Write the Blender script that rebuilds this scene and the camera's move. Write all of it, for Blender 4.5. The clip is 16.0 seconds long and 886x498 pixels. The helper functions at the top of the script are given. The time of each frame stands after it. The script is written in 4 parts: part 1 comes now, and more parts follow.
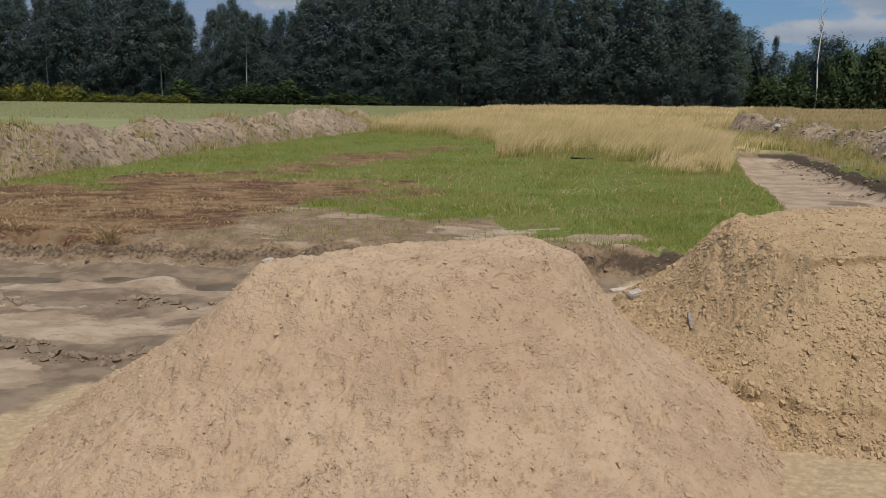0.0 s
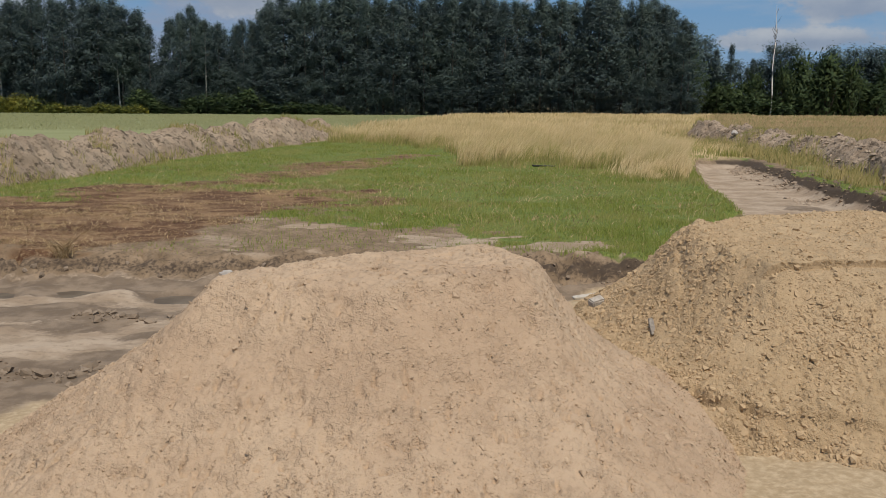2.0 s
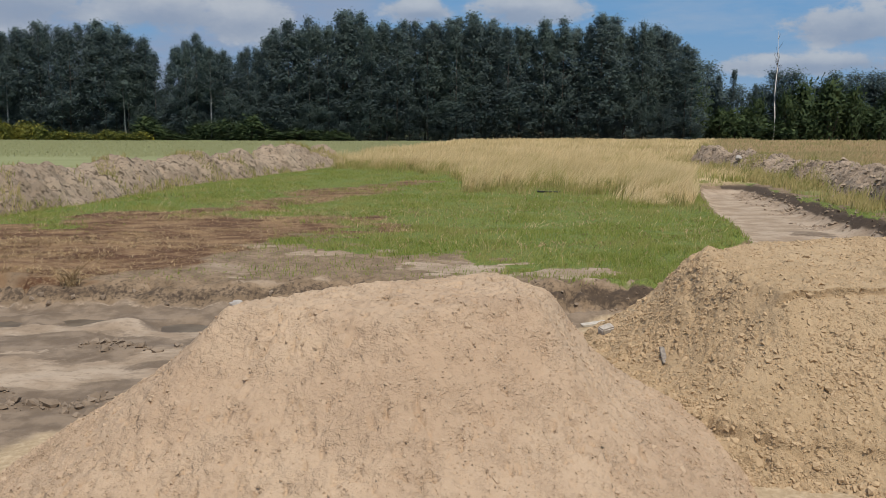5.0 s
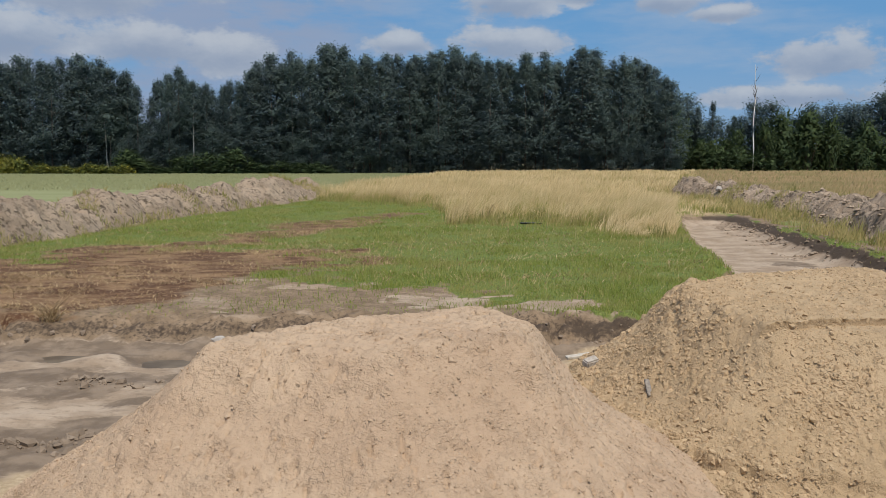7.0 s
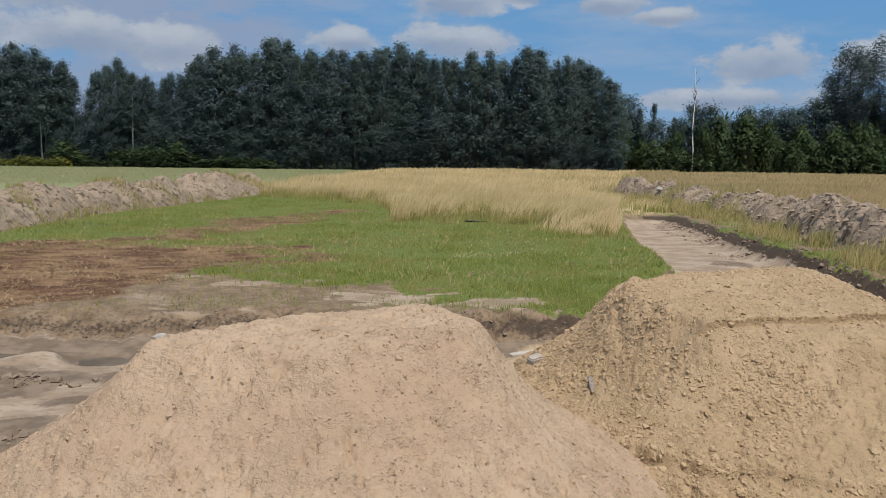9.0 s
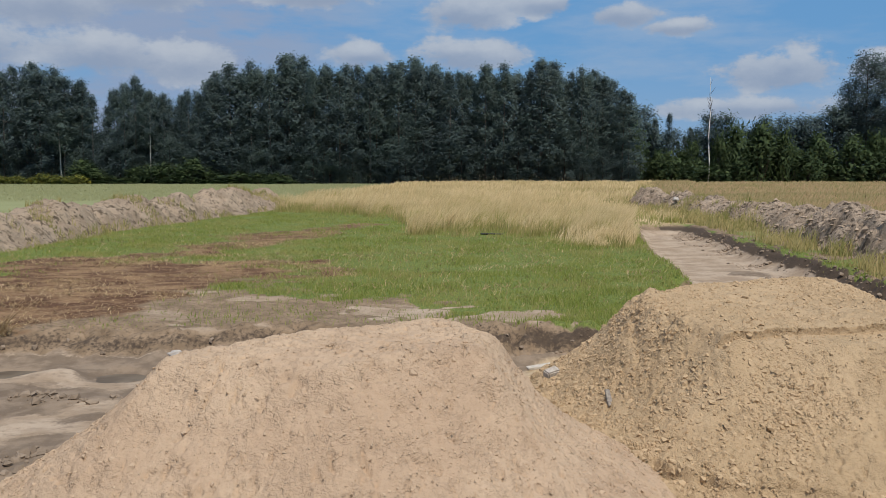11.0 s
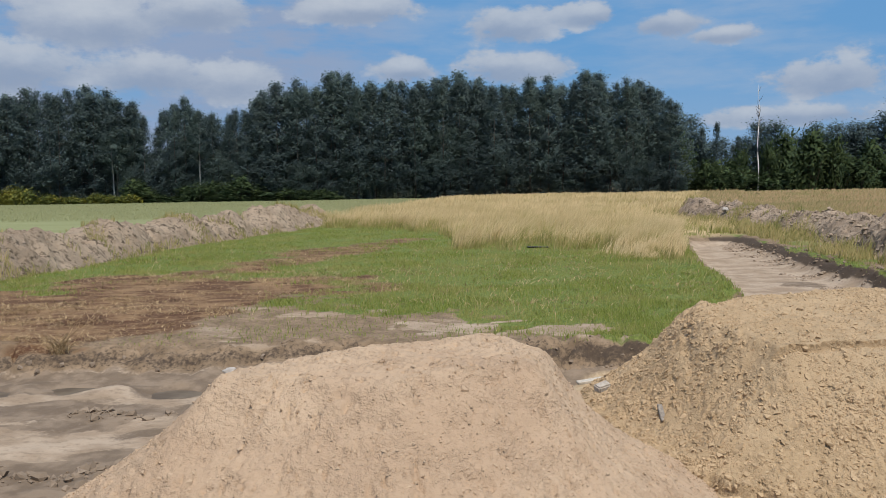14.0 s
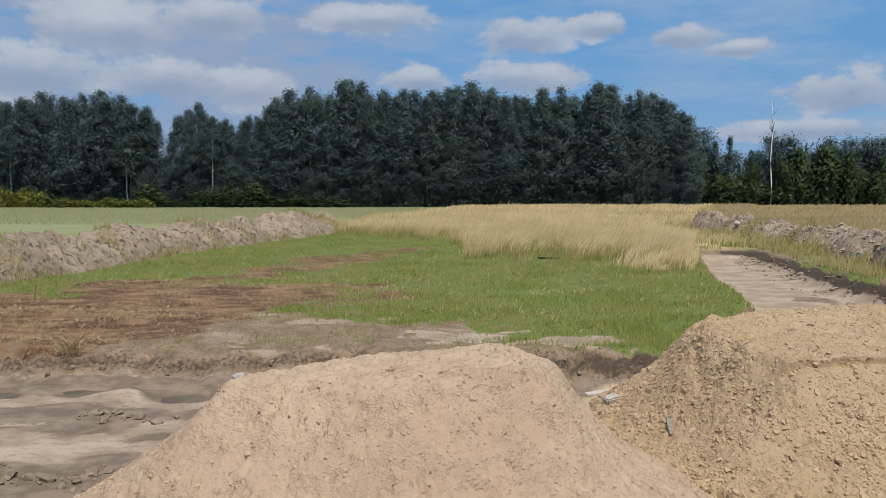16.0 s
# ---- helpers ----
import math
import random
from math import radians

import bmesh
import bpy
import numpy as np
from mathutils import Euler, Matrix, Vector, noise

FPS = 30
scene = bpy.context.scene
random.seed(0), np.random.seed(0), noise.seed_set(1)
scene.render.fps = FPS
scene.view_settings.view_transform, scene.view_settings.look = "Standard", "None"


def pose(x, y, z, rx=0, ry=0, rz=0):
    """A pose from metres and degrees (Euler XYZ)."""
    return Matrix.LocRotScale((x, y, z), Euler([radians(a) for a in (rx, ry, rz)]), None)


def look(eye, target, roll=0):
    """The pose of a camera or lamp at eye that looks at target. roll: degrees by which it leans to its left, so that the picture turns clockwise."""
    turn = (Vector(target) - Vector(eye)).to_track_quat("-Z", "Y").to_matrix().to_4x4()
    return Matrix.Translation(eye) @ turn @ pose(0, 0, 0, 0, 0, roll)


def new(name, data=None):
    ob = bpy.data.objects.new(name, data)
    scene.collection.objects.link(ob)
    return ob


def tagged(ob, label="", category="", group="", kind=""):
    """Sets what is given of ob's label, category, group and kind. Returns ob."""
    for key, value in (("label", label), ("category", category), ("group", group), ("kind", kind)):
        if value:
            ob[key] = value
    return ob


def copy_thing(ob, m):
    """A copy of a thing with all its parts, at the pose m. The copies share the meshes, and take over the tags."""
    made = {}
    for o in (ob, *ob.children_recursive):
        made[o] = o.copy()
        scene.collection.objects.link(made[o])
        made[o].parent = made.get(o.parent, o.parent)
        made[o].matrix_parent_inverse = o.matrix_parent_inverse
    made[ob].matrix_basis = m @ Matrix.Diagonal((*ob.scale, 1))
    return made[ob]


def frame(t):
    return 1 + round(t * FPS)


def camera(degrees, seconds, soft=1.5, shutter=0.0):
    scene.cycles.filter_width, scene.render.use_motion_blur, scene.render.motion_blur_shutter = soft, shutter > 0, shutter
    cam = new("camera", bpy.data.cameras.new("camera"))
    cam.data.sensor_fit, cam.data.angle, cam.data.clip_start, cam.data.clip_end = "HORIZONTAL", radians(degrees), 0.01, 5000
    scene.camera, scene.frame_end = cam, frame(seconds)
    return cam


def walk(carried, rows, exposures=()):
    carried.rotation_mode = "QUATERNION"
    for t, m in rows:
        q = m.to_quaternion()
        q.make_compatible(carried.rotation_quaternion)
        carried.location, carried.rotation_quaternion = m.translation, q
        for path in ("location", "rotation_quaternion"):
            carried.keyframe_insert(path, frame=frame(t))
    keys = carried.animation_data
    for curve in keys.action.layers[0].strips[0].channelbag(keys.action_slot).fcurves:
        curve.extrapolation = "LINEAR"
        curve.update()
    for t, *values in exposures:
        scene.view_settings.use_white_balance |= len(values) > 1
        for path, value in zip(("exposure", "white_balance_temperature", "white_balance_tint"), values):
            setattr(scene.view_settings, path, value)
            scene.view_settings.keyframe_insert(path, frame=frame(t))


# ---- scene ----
import itertools

cam = camera(53.9, 16.0, 0.85)

PATH = [
    (0, (0.101, 0.752, 2.345), (-0.011, 2.718, 1.994), 0.7),
    (0.5, (0.063, 0.761, 2.348), (-0.043, 2.728, 2.004), 1.0),
    (1, (0.004, 0.757, 2.351), (-0.032, 2.73, 2.026), 1.4),
    (1.5, (0.108, 0.776, 2.351), (0.077, 2.749, 2.029), 0.8),
    (2, (0.119, 0.79, 2.347), (0.09, 2.762, 2.016), 0.4),
    (2.5, (0.097, 0.787, 2.354), (0.06, 2.76, 2.026), 0.3),
    (3, (0.087, 0.812, 2.354), (0.056, 2.786, 2.031), -0.3),
    (3.5, (0.084, 0.821, 2.358), (0.059, 2.795, 2.04), -0.3),
    (5.8, (0.066, 0.812, 2.38), (0.022, 2.796, 2.13), 0.4),
    (6, (0.072, 0.807, 2.383), (0.012, 2.792, 2.139), -0.7),
    (6.5, (0.075, 0.826, 2.391), (0.021, 2.814, 2.176), -0.9),
    (7, (0.066, 0.835, 2.384), (0.066, 2.825, 2.182), -0.0),
    (7.5, (0.056, 0.83, 2.392), (0.086, 2.821, 2.197), 0.4),
    (8, (0.068, 0.84, 2.369), (0.163, 2.827, 2.162), 0.6),
    (8.5, (0.055, 0.845, 2.378), (0.179, 2.83, 2.166), 0.8),
    (9, (0.047, 0.844, 2.384), (0.175, 2.829, 2.177), 0.8),
    (11.5, (0.066, 0.867, 2.39), (0.152, 2.858, 2.218), -0.0),
    (12, (0.059, 0.87, 2.387), (0.145, 2.862, 2.22), 0.1),
    (12.5, (0.064, 0.857, 2.399), (0.113, 2.849, 2.236), -0.4),
    (13, (0.064, 0.849, 2.401), (0.095, 2.843, 2.243), -0.9),
    (13.5, (0.052, 0.85, 2.402), (0.071, 2.844, 2.249), -0.8),
    (14, (0.04, 0.842, 2.407), (0.026, 2.836, 2.261), -0.9),
    (14.5, (0.045, 0.837, 2.405), (0.03, 2.832, 2.267), -1.0),
    (15, (0.033, 0.824, 2.4), (-0.004, 2.819, 2.266), -0.3),
    (15.5, (0.032, 0.833, 2.404), (-0.002, 2.829, 2.275), 0.2),
    (16, (0.041, 0.828, 2.409), (0.003, 2.824, 2.284), -0.0),
]
walk(cam, [(t, look(eye, target, roll)) for t, eye, target, roll in PATH],
     [(0, -0.36, 6770, 10), (1, -0.21, 6730, 10), (2, -0.30, 6710, 10), (3.5, -0.26, 6670, 10), (6, -0.13, 6480, 10), (9, -0.16, 6430, 10), (12, -0.10, 6370, 10), (16, -0.07, 6330, 10)])

# ---- world, sun, exposure ----
SUN_AZ, SUN_EL = radians(158), radians(61)      # clockwise from +y, above the horizon
sun = new("sun", bpy.data.lights.new("sun", "SUN"))
sun.data.energy, sun.data.angle, sun.data.color = 4.4, radians(1.0), (1.0, 0.915, 0.80)
sun.matrix_world = look((60 * math.sin(SUN_AZ), 60 * math.cos(SUN_AZ), 60 * math.tan(SUN_EL)), (0, 0, 0))


class Nodes:
    """A short hand for node trees."""

    def __init__(self, tree):
        self.tree = tree
        tree.nodes.clear()

    def add(self, kind, **inputs):
        node = self.tree.nodes.new(kind)
        for key, value in inputs.items():
            self.put(node, key.replace("_", " "), value)
        return node

    def put(self, node, key, value):
        socket = node.inputs[int(key[1:])] if key[0] == "i" and key[1:].isdigit() else node.inputs[key]
        if isinstance(value, bpy.types.NodeSocket):
            self.tree.links.new(value, socket)
        else:
            socket.default_value = value

    def math(self, op, a, b=0.0, c=0.0, clamp=False):
        node = self.add("ShaderNodeMath", i0=a, i1=b, i2=c)
        node.operation, node.use_clamp = op, clamp
        return node.outputs[0]

    def ramp(self, value, lo, hi, to_lo=0.0, to_hi=1.0):
        node = self.add("ShaderNodeMapRange", i0=value, i1=lo, i2=hi, i3=to_lo, i4=to_hi)
        node.interpolation_type = "SMOOTHSTEP"
        return node.outputs[0]

    def mix(self, factor, a, b):
        node = self.tree.nodes.new("ShaderNodeMix")
        node.data_type = "RGBA"
        for i, value in ((0, factor), (6, a), (7, b)):
            if isinstance(value, bpy.types.NodeSocket):
                self.tree.links.new(value, node.inputs[i])
            else:
                node.inputs[i].default_value = value if i == 0 else (*value, 1.0)
        return node.outputs[2]

    def noise(self, vector, scale, detail=4.0, rough=0.55):
        node = self.add("ShaderNodeTexNoise", Vector=vector, Scale=scale, Detail=detail, Roughness=rough)
        return node.outputs[0]

    def scaled(self, vector, by):
        node = self.add("ShaderNodeVectorMath", i0=vector, i1=by)
        node.operation = "MULTIPLY"
        return node.outputs[0]


def make_world():
    world = bpy.data.worlds.new("summer_sky")
    world.use_nodes = True
    scene.world = world
    n = Nodes(world.node_tree)
    sky = n.add("ShaderNodeTexSky")
    sky.sky_type, sky.sun_disc = "NISHITA", False
    sky.sun_elevation, sky.sun_rotation = SUN_EL, SUN_AZ
    sky.air_density, sky.dust_density, sky.ozone_density = 1.0, 0.6, 2.0
    way = n.add("ShaderNodeTexCoord").outputs["Generated"]
    split = n.add("ShaderNodeSeparateXYZ", Vector=way)
    az = n.math("ARCTAN2", split.outputs[0], split.outputs[1])
    el = n.math("ARCSINE", split.outputs[2])
    flat = n.add("ShaderNodeCombineXYZ", X=az, Y=n.math("MULTIPLY", el, 1.7)).outputs[0]
    billow = n.noise(flat, 11.0, 7.0, 0.6)
    fine = n.noise(flat, 34.0, 5.0, 0.6)
    rough = n.math("ADD", n.math("MULTIPLY", n.math("SUBTRACT", billow, 0.5), 2.6), n.math("MULTIPLY", n.math("SUBTRACT", fine, 0.5), 0.9))
    # cumulus heaps low over the wood: azimuth, elevation, half width, half height in degrees
    heaps = ((-26.5, 7.4, 4.8, 2.0), (-18.7, 7.2, 4.2, 1.7), (-13.7, 6.8, 3.6, 1.6), (-15.6, 11.0, 4.2, 1.5), (-22.0, 10.2, 6.0, 1.9), (-6.0, 11.2, 4.6, 1.1),
             (-2.6, 7.4, 2.3, 1.1), (4.3, 7.5, 4.2, 1.2), (4.2, 10.2, 3.3, 1.5), (9.0, 10.6, 2.7, 0.9), (14.0, 9.8, 2.7, 1.0), (17.4, 8.9, 2.4, 0.6),
             (23.4, 6.2, 3.9, 1.5), (21.6, 3.9, 6.5, 0.8), (31, 6.0, 4, 1.5), (-33, 9, 4, 2), (40, 10, 5, 2))
    cover, base = None, None
    for a, e, w, h in heaps:
        off = n.add("ShaderNodeCombineXYZ", X=n.math("DIVIDE", n.math("SUBTRACT", az, radians(a)), radians(w)),
                    Y=n.math("DIVIDE", n.math("SUBTRACT", el, radians(e)), radians(h))).outputs[0]
        length = n.add("ShaderNodeVectorMath", i0=off)
        length.operation = "LENGTH"
        body = n.math("SUBTRACT", 1.0, length.outputs["Value"])
        low = n.math("SUBTRACT", el, radians(e))
        low = n.math("DIVIDE", low, radians(h))
        weight = n.math("MULTIPLY", n.math("MAXIMUM", body, 0.0), low)
        cover = body if cover is None else n.math("MAXIMUM", cover, body)
        base = weight if base is None else n.math("ADD", base, weight)
    heap = n.ramp(n.math("ADD", cover, n.math("MULTIPLY", rough, 0.9)), -0.05, 0.36)
    # thin scattered cloud everywhere
    veil_noise = n.noise(n.scaled(flat, (1.0, 2.4, 1.0)), 5.0, 6.0, 0.6)
    veil = n.math("MULTIPLY", n.ramp(veil_noise, 0.38, 0.66, 0.0, 0.85), n.ramp(el, radians(8), radians(30), 0.5, 1.0))
    # a greyer sheet of cloud over the crop field
    sheet = n.math("MULTIPLY", n.ramp(az, radians(1), radians(-10)), n.ramp(n.math("ADD", veil_noise, n.math("MULTIPLY", rough, 0.12)), 0.34, 0.56, 0.15, 0.85))
    low_veil = n.ramp(el, radians(9), radians(1), 0.0, 0.30)
    shade = n.ramp(n.math("ADD", base, n.math("MULTIPLY", rough, 0.35)), -0.35, 0.5)
    white = n.mix(shade, (4.2, 5.2, 7.0), (8.0, 8.6, 9.4))
    blue = n.mix(0.78, sky.outputs[0], (2.0, 5.2, 9.8))
    colour = n.mix(n.math("MAXIMUM", veil, low_veil), blue, (5.8, 6.9, 8.6))
    colour = n.mix(sheet, colour, (4.3, 5.3, 7.4))
    colour = n.mix(n.math("MULTIPLY", heap, 0.9), colour, white)
    back = n.add("ShaderNodeBackground", Color=colour, Strength=0.07)
    out = n.add("ShaderNodeOutputWorld")
    n.tree.links.new(back.outputs[0], out.inputs[0])


make_world()


# ---- noise on arrays ----
def lattice(ix, iy, seed):
    h = (ix.astype(np.int64) * 374761393 + iy.astype(np.int64) * 668265263 + seed * 982451653) & 0x7FFFFFFF
    h = ((h ^ (h >> 13)) * 1274126177) & 0x7FFFFFFF
    h = ((h ^ (h >> 16)) * 2246822519) & 0x7FFFFFFF
    return (h & 0xFFFFF) / float(0xFFFFF)


def value_noise(x, y, size, seed=0):
    u, v = np.asarray(x) / size, np.asarray(y) / size
    i, j = np.floor(u), np.floor(v)
    fu, fv = u - i, v - j
    fu, fv = fu * fu * (3 - 2 * fu), fv * fv * (3 - 2 * fv)
    a, b = lattice(i, j, seed), lattice(i + 1, j, seed)
    c, d = lattice(i, j + 1, seed), lattice(i + 1, j + 1, seed)
    return (a + (b - a) * fu) * (1 - fv) + (c + (d - c) * fu) * fv - 0.5


def fractal(x, y, size, octaves=4, seed=0, gain=0.5):
    total, amp = 0, 1.0
    for k in range(octaves):
        total = total + amp * value_noise(x + 17.3 * k, y - 9.1 * k, size / 2 ** k, seed + k)
        amp *= gain
    return total


def lumps(x, y, size, seed=0):
    """Rounded clods: 1 in the middle of a cell, 0 at its edge."""
    u, v = np.asarray(x) / size, np.asarray(y) / size
    i, j = np.floor(u), np.floor(v)
    best = np.full(np.shape(u), 9.0)
    for di in (-1, 0, 1):
        for dj in (-1, 0, 1):
            px = i + di + lattice(i + di, j + dj, seed)
            py = j + dj + lattice(i + di, j + dj, seed + 71)
            r = 0.45 + 0.75 * lattice(i + di, j + dj, seed + 133)
            best = np.minimum(best, np.hypot(u - px, v - py) / r)
    return np.clip(1 - best * best, 0, 1)


def step(lo, hi, x):
    t = np.clip((np.asarray(x) - lo) / (hi - lo), 0, 1)
    return t * t * (3 - 2 * t)


# ---- meshes ----
def mesh_of(name, verts, tris, smooth=False, normals=None):
    me = bpy.data.meshes.new(name)
    verts, tris = np.asarray(verts, dtype=np.float32), np.asarray(tris, dtype=np.int32)
    me.vertices.add(len(verts))
    me.vertices.foreach_set("co", verts.ravel())
    me.loops.add(tris.size)
    me.loops.foreach_set("vertex_index", tris.ravel())
    me.polygons.add(len(tris))
    me.polygons.foreach_set("loop_start", np.arange(len(tris), dtype=np.int32) * tris.shape[1])
    me.polygons.foreach_set("use_smooth", np.full(len(tris), smooth, dtype=bool))
    me.update()
    me.validate()
    if normals is not None:
        me.normals_split_custom_set_from_vertices(np.asarray(normals, dtype=np.float32))
    return me


def unit(v):
    return v / (np.linalg.norm(v, axis=-1, keepdims=True) + 1e-9)


def grid_tris(nx, ny, keep=None):
    i, j = np.meshgrid(np.arange(nx - 1), np.arange(ny - 1))
    a = (j * nx + i).ravel()
    quads = np.stack([a, a + 1, a + nx + 1, a + nx], 1)
    if keep is not None:
        quads = quads[keep[quads].any(1)]
    return quads


def thing(name, label, category, group="", kind="", at=(0, 0, 0)):
    ob = new(name)
    ob.location = at
    return tagged(ob, label, category, group, kind)


def piece(name, me, material, parent=None, label="", kind=""):
    ob = new(name, me)
    if not me.materials:
        me.materials.append(material)
    if parent is not None:
        ob.parent = parent
    return tagged(ob, label=label, kind=kind)


def attribute(me, name, values):
    me.attributes.new(name, "FLOAT", "POINT").data.foreach_set("value", np.asarray(values, dtype=np.float32).ravel())


# ---- materials ----
def material(name, roughness=0.9, specular=0.2):
    m = bpy.data.materials.new(name)
    m.use_nodes = True
    n = Nodes(m.node_tree)
    shader = n.add("ShaderNodeBsdfPrincipled", Roughness=roughness)
    shader.inputs["Specular IOR Level"].default_value = specular
    out = n.add("ShaderNodeOutputMaterial", Surface=shader.outputs[0])
    where = n.add("ShaderNodeNewGeometry").outputs["Position"]
    return m, n, shader, where


def bump(n, shader, height, strength, distance):
    b = n.add("ShaderNodeBump", Height=height, Strength=strength, Distance=distance)
    n.put(shader, "Normal", b.outputs[0])


def sand_material(name, pale, deep, damp, depth=0.009):
    m, n, s, where = material(name, 0.95, 0.1)
    broad = n.noise(where, 1.3, 4)
    mid = n.noise(where, 9.0, 5)
    grain = n.noise(where, 70.0, 4, 0.7)
    grit = n.noise(where, 220.0, 2, 0.7)
    warp = n.add("ShaderNodeVectorMath", i0=where, i1=n.scaled(n.add("ShaderNodeTexNoise", Vector=where, Scale=30.0, Detail=2.0).outputs[1], (0.03, 0.03, 0.03)))
    crumb = n.add("ShaderNodeTexVoronoi", Vector=warp.outputs[0], Scale=38.0).outputs["Distance"]
    chip = n.add("ShaderNodeTexVoronoi", Vector=warp.outputs[0], Scale=95.0).outputs["Distance"]
    patch = n.ramp(n.noise(where, 4.5, 5, 0.65), 0.40, 0.60, 0.15, 1.0)
    cracks = n.math("MULTIPLY", n.ramp(n.add("ShaderNodeTexVoronoi", Vector=warp.outputs[0], Scale=24.0).outputs["Distance"], 0.50, 0.72), n.ramp(n.noise(where, 14.0, 4, 0.65), 0.50, 0.60))
    c = n.mix(n.ramp(broad, 0.35, 0.68), deep, pale)
    c = n.mix(n.ramp(mid, 0.52, 0.74, 0.0, 0.45), c, damp)
    c = n.mix(n.ramp(grain, 0.50, 0.72, 0.0, 0.5), c, deep)
    c = n.mix(n.ramp(grit, 0.60, 0.75, 0.0, 0.35), c, damp)
    c = n.mix(n.math("MULTIPLY", cracks, 0.30), c, tuple(0.75 * v for v in damp))
    n.put(s, "Base Color", c)
    relief = n.math("MULTIPLY", n.math("SUBTRACT", 1.0, n.math("ADD", n.math("MULTIPLY", crumb, 0.9), n.math("MULTIPLY", chip, 0.6))), patch)
    bump(n, s, n.math("ADD", n.math("SUBTRACT", n.math("MULTIPLY", relief, 1.3), n.math("MULTIPLY", cracks, 0.35)), n.math("ADD", n.math("MULTIPLY", grain, 0.7), n.math("MULTIPLY", grit, 0.3))), 1.0, depth)
    return m


def ground_material():
    m, n, s, where = material("ground_soil", 0.93, 0.15)

    def attr(name):
        node = n.add("ShaderNodeAttribute")
        node.attribute_name = name
        return node.outputs["Fac"]

    broad, mid = n.noise(where, 0.5, 5), n.noise(where, 3.0, 6, 0.6)
    fine, grit = n.noise(where, 18.0, 5, 0.65), n.noise(where, 80.0, 3, 0.7)
    streak = n.noise(n.scaled(where, (1.0, 1.35, 1.0)), 1.3, 8, 0.62)
    c = n.mix(n.ramp(mid, 0.3, 0.7), (0.175, 0.125, 0.08), (0.295, 0.215, 0.142))
    c = n.mix(n.ramp(fine, 0.48, 0.68, 0, 0.7), c, (0.09, 0.068, 0.05))
    c = n.mix(n.ramp(n.math("ADD", attr("loam"), n.math("MULTIPLY", n.math("SUBTRACT", fine, 0.5), 0.9)), 0.35, 0.7, 0, 0.9), c, (0.065, 0.048, 0.036))
    silt = n.mix(n.ramp(streak, 0.38, 0.62), (0.30, 0.225, 0.157), (0.42, 0.333, 0.248))
    silt = n.mix(n.ramp(mid, 0.55, 0.75, 0, 0.5), silt, (0.24, 0.185, 0.12))
    silt = n.mix(n.ramp(n.noise(n.scaled(where, (1.0, 1.8, 1.0)), 6.0, 6, 0.7), 0.5, 0.66, 0, 0.55), silt, (0.20, 0.15, 0.105))
    c = n.mix(n.ramp(n.math("ADD", attr("silt"), n.math("MULTIPLY", n.math("SUBTRACT", mid, 0.5), 0.5)), 0.3, 0.6), c, silt)
    c = n.mix(n.ramp(n.math("ADD", attr("damp"), n.math("ADD", n.math("MULTIPLY", n.math("SUBTRACT", mid, 0.5), 1.4), n.math("MULTIPLY", n.math("SUBTRACT", fine, 0.5), 0.9))), 0.3, 0.65, 0, 0.85), c, n.mix(n.ramp(mid, 0.42, 0.62), (0.14, 0.103, 0.072), (0.235, 0.178, 0.127)))
    straw = n.mix(n.ramp(n.noise(n.scaled(where, (0.8, 1.4, 1.0)), 1.5, 6, 0.65), 0.40, 0.64), (0.095, 0.048, 0.027), (0.25, 0.158, 0.086))
    straw = n.mix(n.ramp(fine, 0.5, 0.7, 0, 0.6), straw, (0.36, 0.265, 0.16))
    c = n.mix(n.ramp(n.math("ADD", attr("straw"), n.math("MULTIPLY", n.math("SUBTRACT", mid, 0.5), 0.7)), 0.3, 0.7), c, straw)
    green = n.mix(n.ramp(fine, 0.35, 0.65), (0.09, 0.12, 0.03), (0.17, 0.21, 0.055))
    green = n.mix(n.ramp(mid, 0.55, 0.75, 0, 0.6), green, (0.25, 0.21, 0.10))
    c = n.mix(n.ramp(n.math("ADD", attr("green"), n.math("MULTIPLY", n.math("SUBTRACT", mid, 0.5), 0.7)), 0.35, 0.65), c, green)
    dry = n.mix(n.ramp(broad, 0.35, 0.65), (0.44, 0.34, 0.19), (0.52, 0.40, 0.23))
    c = n.mix(attr("dry"), c, dry)
    crop = n.mix(n.ramp(n.noise(n.scaled(where, (0.3, 1.2, 1.0)), 0.4, 4), 0.35, 0.65), (0.222, 0.236, 0.112), (0.25, 0.264, 0.13))
    c = n.mix(attr("crop"), c, crop)
    tan = n.mix(n.ramp(fine, 0.35, 0.7), (0.36, 0.27, 0.165), (0.50, 0.39, 0.26))
    c = n.mix(n.ramp(n.math("ADD", attr("tan"), n.math("MULTIPLY", n.math("SUBTRACT", mid, 0.5), 0.6)), 0.35, 0.65), c, tan)
    n.put(s, "Base Color", c)
    n.put(s, "Roughness", n.ramp(attr("damp"), 0.2, 0.9, 0.93, 0.8))
    bump(n, s, n.math("ADD", fine, n.math("MULTIPLY", grit, 0.4)), 0.5, 0.03)
    return m


